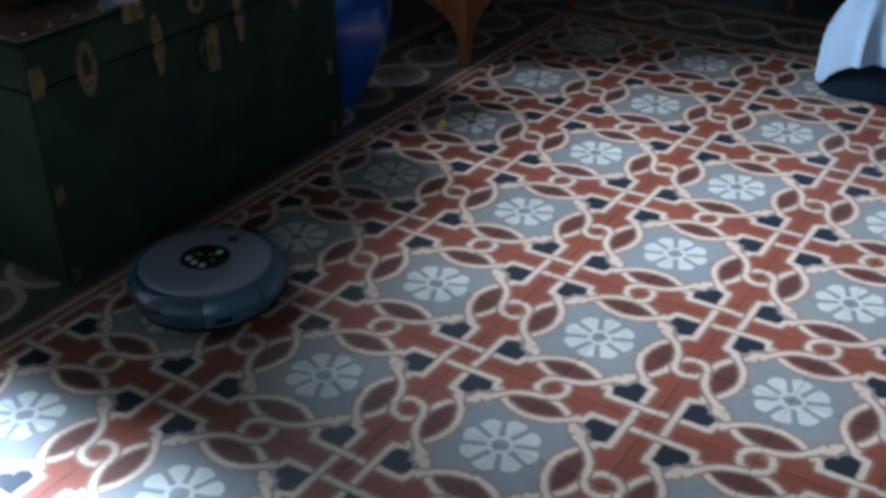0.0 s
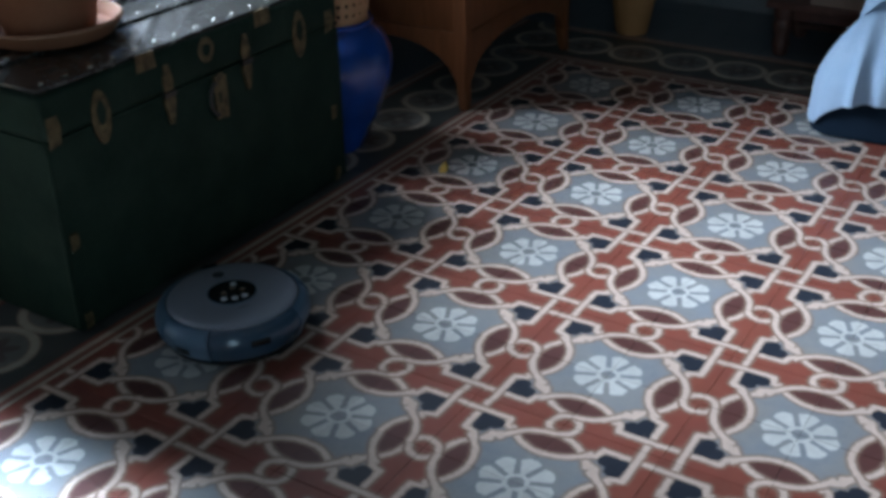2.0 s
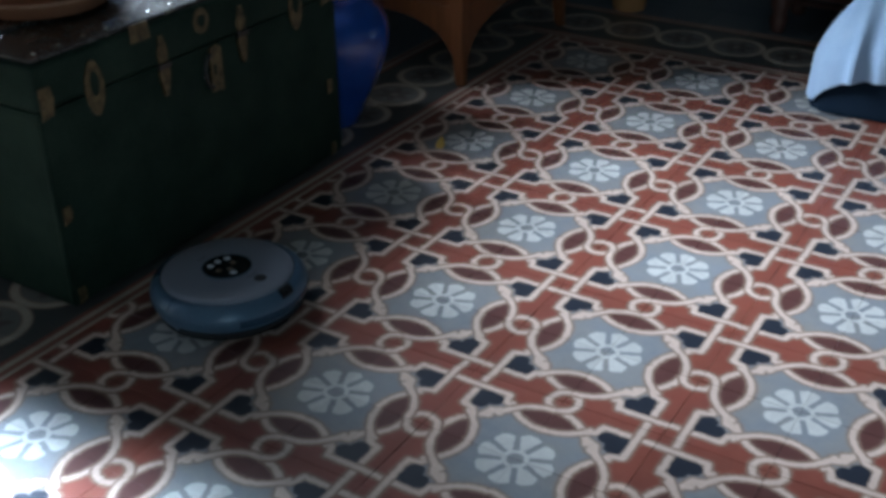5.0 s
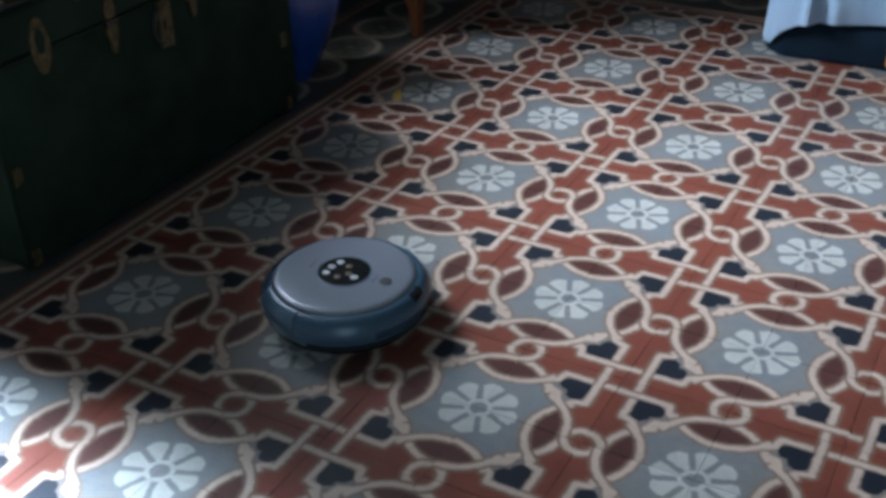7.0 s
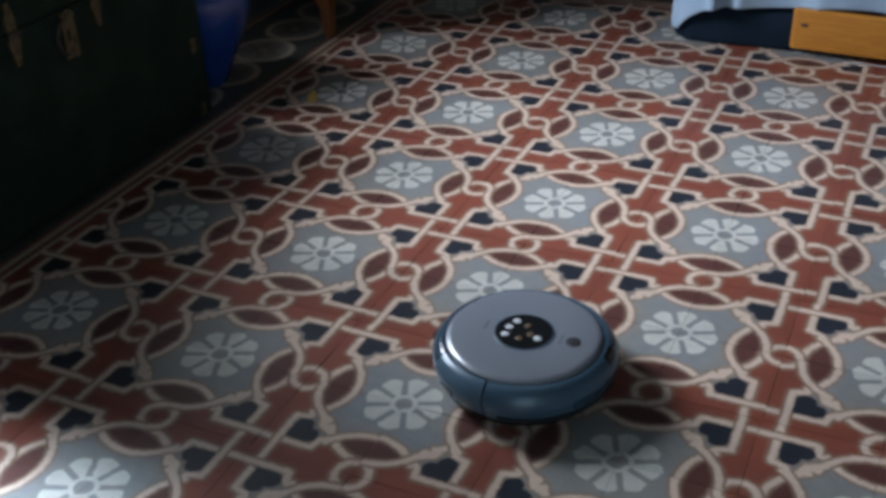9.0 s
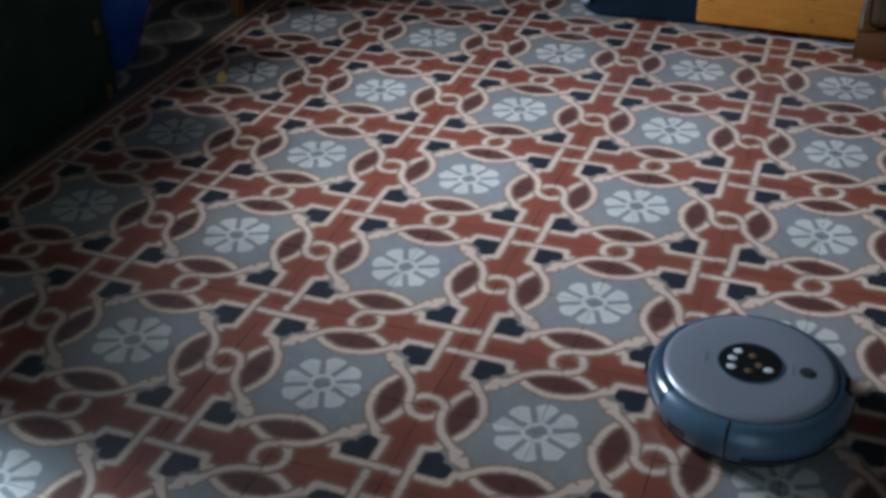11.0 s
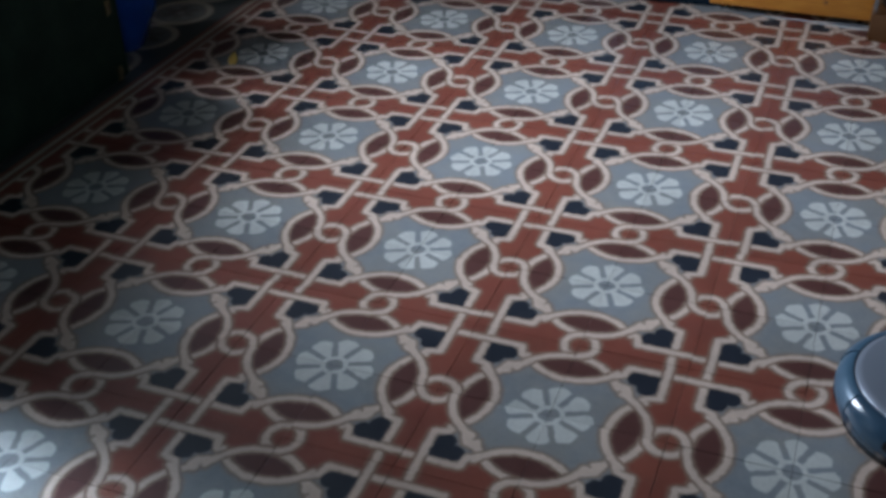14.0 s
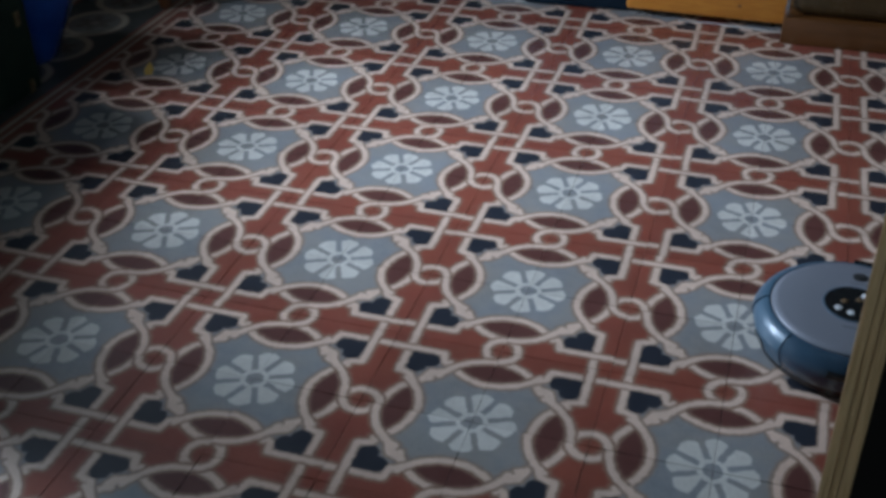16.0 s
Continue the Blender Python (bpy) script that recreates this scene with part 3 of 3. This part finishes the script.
# ---------------------------------------------------------------- far end of the room
def commode():
    x0, x1, y0, y1 = -1.62, -1.045, 1.17, 1.93
    c = thing("commode", pose((x0 + x1) / 2, (y0 + y1) / 2, 0.0005), "red-brown wooden commode on square legs with shaped aprons", "cabinet")
    dx, dy = (x1 - x0) / 2, (y1 - y0) / 2
    part("case", box((2 * dx - 0.02, 2 * dy - 0.02, 0.55), (0, 0, 0.505), 0.004), REDWOOD, c)
    part("top", box((2 * dx + 0.04, 2 * dy + 0.04, 0.025), (0, 0, 0.794), 0.008), REDWOOD, c)
    for sx in (-1, 1):
        for sy in (-1, 1):
            bm = bmesh.new()
            rows = []
            for z, w, o in ((0, 0.030, 0.004), (0.02, 0.034, 0.002), (0.10, 0.040, 0), (0.25, 0.05, 0), (0.781, 0.05, 0)):
                cx, cy = sx * (dx - w / 2 + o), sy * (dy - w / 2 + o)
                rows.append([bm.verts.new((cx + a * w / 2, cy + b * w / 2, z)) for a, b in ((-1, -1), (1, -1), (1, 1), (-1, 1))])
            bm.faces.new(rows[0][::-1])
            bm.faces.new(rows[-1])
            for p, q in zip(rows, rows[1:]):
                for i in range(4):
                    bm.faces.new((p[i], p[(i + 1) % 4], q[(i + 1) % 4], q[i]))
            bmesh.ops.bevel(bm, geom=[e for e in bm.edges if abs(e.verts[0].co.z - e.verts[1].co.z) > 0.01], offset=0.005, segments=2, affect="EDGES")
            part("leg", bm, REDWOOD, c)

    def apron(half):
        pts = [(-half, 0.26), (-half, 0.09)]
        for k in range(1, 16):
            s = k / 16
            pts.append((-half + 2 * half * s, 0.10 + 0.115 * math.sin(math.pi * s) ** 0.55))
        return pts + [(half, 0.09), (half, 0.26)]
    part("apron", plate(apron(dy - 0.04), 0.02, Matrix.Translation((dx - 0.022, 0, 0)) @ pose(0, 0, 0, 90, 0, 90), 0.002), REDWOOD, c)
    part("apron", plate(apron(dx - 0.04), 0.02, Matrix.Translation((0, -dy + 0.022, 0)) @ pose(0, 0, 0, 90, 0, 0), 0.002), REDWOOD, c)


def tall_pot():
    p = thing("tall_clay_pot", pose(-0.92, 2.245, 0.0005), "tall tapered ochre clay pot on the floor", "pot")
    part("body", lathe([(0.0005, 0), (0.058, 0.0), (0.063, 0.006), (0.078, 0.10), (0.096, 0.22), (0.112, 0.34), (0.118, 0.36), (0.112, 0.366), (0.104, 0.36), (0.09, 0.28), (0.0005, 0.27)], 48), OCHRE_CLAY, p)
    part("rim", sweep([(0.108, 0.36), (0.119, 0.352), (0.126, 0.36), (0.124, 0.38), (0.112, 0.384)], 0, 359.9, 48), OCHRE_CLAY, p)


def bench():
    b = thing("low_bench", pose(0.03, 2.38, 0.0005), "low dark old wooden bench on turned legs", "bench")
    part("seat", box((0.84, 0.34, 0.028), (0, 0, 0.192), 0.006), OLD_WOOD, b)
    for x in (-0.36, 0.36):
        for y in (-0.13, 0.13):
            bm = lathe([(0.022, 0), (0.027, 0.01), (0.033, 0.05), (0.027, 0.07), (0.036, 0.1), (0.036, 0.12), (0.031, 0.135), (0.037, 0.15), (0.037, 0.179)], 20)
            bmesh.ops.translate(bm, verts=bm.verts, vec=(x, y, 0))
            part("leg", bm, OLD_WOOD, b)
    for y in (-0.13, 0.13):
        part("rail", box((0.68, 0.018, 0.035), (0, y, 0.155), 0.003), OLD_WOOD, b)
    part("stretcher", box((0.68, 0.022, 0.022), (0, 0.02, 0.075), 0.003), OLD_WOOD, b)
    c = thing("carton", pose(-0.055, 2.33, 0.2075), "plain brown cardboard box on the low bench", "box")
    part("box_wall", box((0.36, 0.22, 0.24), (0, 0, 0.12), 0.003), CARTON, c)
    for y, a in ((-0.055, 4), (0.055, -4)):
        bm = box((0.36, 0.108, 0.004), (0, 0, 0), 0.001)
        bmesh.ops.transform(bm, matrix=pose(0, y, 0.2435, a, 0, 0), verts=bm.verts)
        part("flap", bm, CARTON, c)


def divan():
    d = thing("divan", pose(0.42, 1.85, 0.0005), "low divan with dark blue upholstered base", "divan")
    # rounded plan, with soft edges along the floor and the top
    bm = bmesh.new()
    rings = []
    for inset, z in ((0.014, 0.0), (0.004, 0.006), (0.0, 0.018), (0.0, 0.104), (0.006, 0.118), (0.022, 0.125)):
        rad, ring = 0.085 - inset, []
        for corner, (cx, cy) in enumerate(((1, 1), (-1, 1), (-1, -1), (1, -1))):
            for k in range(13):
                a = math.pi / 2 * (corner + k / 12)
                ring.append(bm.verts.new((-0.026 + cx * (0.425 - 0.085) + rad * math.cos(a), -0.016 + cy * (0.29 - 0.085) + rad * math.sin(a), z)))
        rings.append(ring)
    for low, high in zip(rings, rings[1:]):
        for k in range(len(low)):
            n = (k + 1) % len(low)
            bm.faces.new((low[k], low[n], high[n], high[k]))
    bm.faces.new(rings[-1])
    bm.faces.new(rings[0][::-1])
    bmesh.ops.rotate(bm, cent=(0.06, -0.306, 0), matrix=Matrix.Rotation(radians(3), 3, "Z"), verts=bm.verts)
    part("base", bm, DARK_CLOTH, d)
    part("mattress", box((0.70, 0.54, 0.26), (0.03, 0.03, 0.27), 0.07, 5), DARK_CLOTH, d)
    part("bolster", box((0.60, 0.20, 0.16), (0.06, 0.14, 0.46), 0.06, 5), DARK_CLOTH, d)
    # throw: a sheet over the divan, falling in soft folds to just above the floor
    bm = bmesh.new()
    nu, nv = 150, 40
    grid = []
    for i in range(nu + 1):
        row = []
        s = i / nu
        for k in range(nv + 1):
            h = k / nv
            # outline: along the west end, round the corner, along the front
            run = s * 1.42
            if run < 0.50:
                ex, ey, nx, ny = 0.0, 0.56 - run, -1.0, 0.0
            elif run < 0.60:
                a = (run - 0.50) / 0.10 * math.pi / 2
                ex, ey, nx, ny = 0.064 - 0.064 * math.cos(a), 0.064 - 0.064 * math.sin(a), -math.cos(a), -math.sin(a)
            else:
                ex, ey, nx, ny = 0.064 + (run - 0.60), 0.0, 0.0, -1.0
            fold = math.sin(run * 15 + 1.1 * math.sin(run * 6)) * 0.6 + 0.4 * max(0.0, math.sin(run * 27 + 1.3)) ** 3
            hem = 0.034 + 0.096 * (1 - math.exp(-max(0.0, run - 0.560) / 0.032)) + 0.020 * min(1.0, max(0.0, (run - 0.70) / 0.3)) + 0.003 * math.sin(run * 14)
            low = 1 - h
            z = hem + (0.42 - hem) * h
            inset = 0.135 * max(0.0, (z - 0.16) / 0.26) ** 1.6
            pleat = math.exp(-((run - 0.640) / 0.016) ** 2) - 0.8 * math.exp(-((run - 0.680) / 0.022) ** 2)
            out = 0.012 + 0.016 * low * fold + 0.025 * low * pleat + 0.012 * low + 0.030 * min(1.0, low * 1.35) * math.exp(-((run - 0.66) / 0.15) ** 2)
            if h > 0.999:
                inset += 0.02
            row.append(bm.verts.new((0.0 + ex + nx * (out - inset), 1.555 + ey + ny * (out - inset), z)))
        grid.append(row)
    for i in range(nu):
        for k in range(nv):
            bm.faces.new((grid[i][k], grid[i + 1][k], grid[i + 1][k + 1], grid[i][k + 1]))
    # top of the throw
    lift = [[bm.verts.new((0.10 + 0.66 * i / 30, 1.685 + 0.40 * k / 12, 0.435 + 0.012 * math.sin(i * 0.9 + k) + 0.10 * math.sin(math.pi * k / 12))) for k in range(13)] for i in range(31)]
    for i in range(30):
        for k in range(12):
            bm.faces.new((lift[i][k], lift[i + 1][k], lift[i + 1][k + 1], lift[i][k + 1]))
    t = tagged(link("throw_blanket", bm, CLOTH, None, True), "pale blue cotton throw hanging in folds over the divan", "blanket")
    mod = t.modifiers.new("thick", "SOLIDIFY")
    mod.thickness, mod.offset = 0.003, 0


def pine_drawer():
    d = thing("pine_drawer", pose(0.585, 1.580, 0.0005, 0, 0, -1), "orange pine underbed drawer on small castors", "drawer")
    w, h = 0.47, 0.126
    front = part("front", box((w + 0.01, 0.02, h), (-0.005, -0.062, 0.020 + h / 2), 0.009, 4), PINE, d)
    for x, z, wide in ((-w / 2 + 0.026, 0.098, 0.013), (0.09, 0.065, 0.007)):
        bm = bmesh.new()
        bmesh.ops.create_cone(bm, cap_ends=True, segments=20, radius1=1, radius2=0.8, depth=0.0012, matrix=Matrix.Identity(4))
        bmesh.ops.transform(bm, matrix=pose(x, -0.0722, z, 90, 0, 0) @ Matrix.Diagonal((wide, wide * 0.5, 1, 1)), verts=bm.verts)
        part("knot", bm, OLD_WOOD, front, "dark brown knot in the pine")
    for x in (-w / 2 + 0.009, w / 2 - 0.009):
        part("side", box((0.016, 0.09, h - 0.015), (x * 0.98, -0.006, 0.020 + h / 2 - 0.006), 0.002), PINE, d)
    part("back", box((w - 0.03, 0.014, h - 0.015), (0, 0.046, 0.020 + h / 2 - 0.006), 0.002), PINE, d)
    part("bottom", box((w - 0.04, 0.10, 0.006), (0, -0.006, 0.03)), PINE, d)
    for x in (-0.19, 0.19):
        for y in (-0.03, 0.03):
            bm = bmesh.new()
            bmesh.ops.create_cone(bm, cap_ends=True, segments=18, radius1=0.012, radius2=0.012, depth=0.014, matrix=pose(x, y, 0.012, 0, 90, 0))
            part("castor", bm, BLACK_PLASTIC, d)
    bm = bmesh.new()
    for k in range(6):
        box((0.40, 0.10 - 0.004 * k, 0.007), (0.01 * math.sin(k * 2), -0.008, 0.034 + 0.018 * k), 0.002, 1, bm)
    cols = thing("folded_linen", pose(0.585, 1.580, 0.0005, 0, 0, -1), "folded dark violet linen lying in the pine drawer", "linen")
    part("fold", bm, plain("violet_linen", (0.035, 0.018, 0.04), (0.06, 0.03, 0.06), 0.9, 0, 6, 260, 0.4), cols)


def leather_seat():
    s = thing("leather_seat", pose(1.262, 1.702, 0.0005), "brown leather seat on a reddish wooden plinth", "seat")
    part("plinth", box((0.92, 0.58, 0.078), (0, 0, 0.039), 0.004), PLINTH_WOOD, s)
    part("skirt", box((0.90, 0.56, 0.26), (0, 0.002, 0.208), 0.045, 5), LEATHER, s)
    part("cushion", box((0.88, 0.55, 0.14), (0, 0.004, 0.40), 0.05, 5), LEATHER, s)
    part("piping", tube([(-0.44 + 0.88 * k / 30, -0.274, 0.335) for k in range(31)], 0.006), LEATHER, s)
    part("backrest", box((0.90, 0.14, 0.42), (0, 0.22, 0.66), 0.05, 5), LEATHER, s)
    # added bright strip stands in for the highlight along the leather corner
    part("trim", box((0.012, 0.012, 0.16), (-0.452, -0.275, 0.16), 0.004), HIGHLIGHT, s, "thin bright strip for the highlight on the leather corner")


def floor_cable():
    pts = [(0.50 + 0.31 * k / 40, 1.506 - 0.0002 * k + 0.006 * math.sin(k * 0.12), 0.0024) for k in range(41)]
    tagged(link("cable", tube(pts, 0.0019, 8), CABLE, None, True), "thin pale cable lying on the floor by the drawer", "cable")


def yellow_leaf():
    bm = bmesh.new()
    n = 10
    left, right, mid = [], [], []
    for k in range(n + 1):
        s = k / n
        w = 0.017 * math.sin(math.pi * s) ** 0.7 * (1.25 - 0.6 * s)
        z = 0.003 + 0.022 * s * s
        mid.append(bm.verts.new((0, -0.03 + 0.06 * s, z)))
        left.append(bm.verts.new((-w, -0.03 + 0.06 * s, z + 0.008 * w / 0.017)))
        right.append(bm.verts.new((w, -0.03 + 0.06 * s, z + 0.005 * w / 0.017)))
    for k in range(n):
        for p, q in ((left, mid), (mid, right)):
            try:
                bm.faces.new((p[k], p[k + 1], q[k + 1], q[k]))
            except ValueError:
                pass
    ob = tagged(link("fallen_leaf", bm, LEAF, None, True), "small curled yellow leaf fallen on the tiles", "leaf")
    ob.matrix_world = pose(-0.852, 0.722, 0.0, 14, 0, 15) @ Matrix.Scale(0.78, 4)
    mod = ob.modifiers.new("thick", "SOLIDIFY")
    mod.thickness = 0.0012


def shaded_cabinet():
    """A tall cabinet beside the camera, its shade put in as near-black colour; only its worn front edge comes into
    view.
    """
    x, y = 0.934, -0.66
    c = thing("shaded_cabinet", pose(x, y, 0.0005, 0, 0, -8), "tall cabinet in shade, coloured near-black, with a worn brown wooden edge", "cabinet")
    part("side_panel", box((0.506, 0.02, 1.9), (0.2835, 0.010, 0.95), 0.002), SHADED_PANEL, c)
    part("back_panel", box((0.02, 0.40, 1.9), (0.535, -0.18, 0.95), 0.002), SHADED_PANEL, c)
    part("top", box((0.50, 0.40, 0.02), (0.285, -0.18, 1.91), 0.002), SHADED_PANEL, c)
    for k, (wide, deep, off) in enumerate(((0.013, 0.026, 0.0), (0.010, 0.022, 0.0115), (0.014, 0.026, 0.0235))):
        part("edge_strip", box((wide, deep, 1.9), (off, 0.012, 0.95), 0.003), WORN_EDGE, c, "worn brown wooden edge strip")


# ---------------------------------------------------------------- robot
def robot():
    r = thing("robot_vacuum", pose(-0.809, -0.289, 0.0, 0, 0, 92), "round silver and blue-grey robot vacuum cleaner driving on tiles", "robot vacuum")
    # heading: +x
    part("chassis", lathe([(0.0005, 0.007), (0.140, 0.007), (0.154, 0.012), (0.158, 0.03), (0.155, 0.062), (0.0005, 0.066)], 72), BLACK_PLASTIC, r, "black underside")
    shell = [(0.136, 0.008), (0.150, 0.012), (0.1625, 0.030), (0.1695, 0.048), (0.1700, 0.056), (0.167, 0.064), (0.160, 0.073), (0.151, 0.079), (0.1455, 0.0795), (0.1455, 0.06), (0.140, 0.05)]
    for a0, a1 in ((98, 141.5), (218.5, 262)):
        part("side_shell", sweep(shell, a0, a1, 24), GUNMETAL, r)
    dust_bin = part("dust_bin", sweep([(q * 0.995, z) for q, z in shell], 142.5, 217.5, 36), BIN_PLASTIC, r, "glossy dark blue dust bin at the rear")
    part("bin_catch", sweep([(0.160, 0.052), (0.1715, 0.050), (0.1725, 0.058), (0.162, 0.064)], 173, 187, 8), BLACK_PLASTIC, dust_bin)
    front = [(q * 1.014 if q > 0.15 else q, z) for q, z in shell]
    bumper = part("bumper", sweep(front, -96.5, 96.5, 70), GUNMETAL, r, "wrap-round front bumper")
    part("bumper_strip", sweep([(0.150, 0.013), (0.1655, 0.024), (0.1700, 0.032), (0.160, 0.034)], -88, 88, 60), RUBBER, bumper)
    part("sensor_window", sweep([(0.166, 0.041), (0.1715, 0.041), (0.1738, 0.047), (0.1738, 0.055), (0.166, 0.055)], -42, 42, 40), BIN_PLASTIC, bumper, "dark glossy sensor band")
    part("front_sensor", sweep([(0.152, 0.074), (0.166, 0.067), (0.167, 0.073), (0.161, 0.081), (0.152, 0.083)], -6, 6, 8), BLACK_PLASTIC, bumper, "small black sensor hood")
    for a in (119, 232):
        part("vent", sweep([(0.150, 0.030), (0.1645, 0.030), (0.1698, 0.043), (0.152, 0.043)], a - 6, a + 6, 8), BLACK_PLASTIC, r)
    part("groove", sweep([(0.1405, 0.066), (0.1452, 0.066), (0.1452, 0.0775), (0.1405, 0.0775)], 0, 359.9, 80), RUBBER, r)
    plate_ob = part("top_plate", lathe([(0.0005, 0.072), (0.1415, 0.071), (0.1430, 0.076), (0.1422, 0.0805), (0.138, 0.0838), (0.130, 0.0852), (0.08, 0.0864), (0.0005, 0.0868)], 96), SILVER, r, "silver-grey top plate")
    panel = part("control_panel", lathe([(0.0005, 0.084), (0.0535, 0.084), (0.0535, 0.0876), (0.051, 0.0880), (0.0005, 0.0880)], 56), BLACK_PLASTIC, r, "glossy black round control panel")
    part("panel_ring", sweep([(0.0528, 0.0850), (0.0548, 0.0850), (0.0548, 0.0876), (0.0538, 0.0881), (0.0528, 0.0879)], 0, 359.9, 56), GUNMETAL, panel)

    def stud(x, y, rad, mat, parent, name, z=0.0878, long=1.0):
        bm = lathe([(rad, 0), (rad, 0.0010), (rad * 0.8, 0.0016)], 20)
        bmesh.ops.transform(bm, matrix=Matrix.Translation((x, y, z)) @ Matrix.Diagonal((long, 1, 1, 1)), verts=bm.verts)
        return part(name, bm, mat, parent)
    for x, y in ((-0.022, 0.026), (-0.030, 0.004), (-0.030, -0.019), (0.030, -0.014)):
        stud(x, y, 0.0068, BUTTON, panel, "button", long=1.15)
    for x, y in ((0.002, 0.018), (-0.002, -0.024), (0.014, -0.006)):
        stud(x, y, 0.0065, BUTTON_DARK, panel, "indicator")
    stud(0.092, 0.0, 0.0135, RUBBER, plate_ob, "dock_sensor", 0.0858)
    for x, long in ((0.069, 0.030), (-0.072, 0.026)):
        part("printed_bar", box((0.005, long, 0.0008), (x, 0.0, 0.0866), 0.0002, 1), GREY_PRINT, plate_ob)
    for y in (-0.12, 0.12):
        bm = bmesh.new()
        bmesh.ops.create_cone(bm, cap_ends=True, segments=28, radius1=0.034, radius2=0.034, depth=0.024, matrix=pose(0, y, 0.034, 90, 0, 0))
        bmesh.ops.bevel(bm, geom=[e for e in bm.edges if len(e.link_faces) == 2 and e.calc_face_angle(0) > 1.0], offset=0.003, segments=2, affect="EDGES")
        part("wheel", bm, RUBBER, r)
    bm = bmesh.new()
    bmesh.ops.create_uvsphere(bm, u_segments=18, v_segments=10, radius=0.016, matrix=pose(0.12, 0, 0.016))
    part("castor", bm, RUBBER, r)
    for piece in r.children_recursive:
        piece.data.transform(Matrix.Diagonal((1, 1, 1.2, 1)))
    return r


trunk()
flower_pot()
blue_jar()
commode()
tall_pot()
bench()
divan()
pine_drawer()
leather_seat()
floor_cable()
yellow_leaf()
shaded_cabinet()
ROBOT = robot()
floor()


def motions():
    rows = [
        (0, -0.785, -0.312, 92), (0.25, -0.785, -0.288, 90), (0.5, -0.784, -0.272, 89), (1.0, -0.784, -0.269, 92), (1.5, -0.784, -0.268, 117), (2.0, -0.785, -0.267, 151),
        (2.5, -0.785, -0.265, 177), (3.0, -0.786, -0.266, 168), (3.5, -0.787, -0.267, 130), (3.7, -0.787, -0.267, 112), (4.3, -0.787, -0.267, 52), (4.9, -0.786, -0.267, 4),
        (5.35, -0.782, -0.267, -3), (5.6, -0.744, -0.267, -4), (5.8, -0.692, -0.267, -3), (6.0, -0.638, -0.267, -1), (6.5, -0.511, -0.266, 3), (7.0, -0.375, -0.263, 5),
        (7.5, -0.242, -0.261, 5), (8.0, -0.101, -0.257, 5), (8.5, 0.032, -0.252, 4), (9.0, 0.172, -0.246, 3), (9.5, 0.305, -0.241, 3), (9.7, 0.359, -0.239, 4),
        (10.7, 0.64, -0.232, 3), (11.8, 0.952, -0.224, 3), (12.0, 1.002, -0.222, 3), (12.5, 1.011, -0.221, 4), (13.0, 1.010, -0.221, 5), (13.5, 1.010, -0.222, 36), (14.0, 1.009, -0.222, 66),
        (14.5, 1.007, -0.221, 85), (15.0, 1.008, -0.178, 88), (15.5, 1.005, -0.098, 86), (15.75, 1.001, -0.060, 85), (16.0, 0.996, -0.020, 84)]
    walk(ROBOT, [(t, pose(x, y, 0.0, 0, 0, a)) for t, x, y, a in rows])


motions()
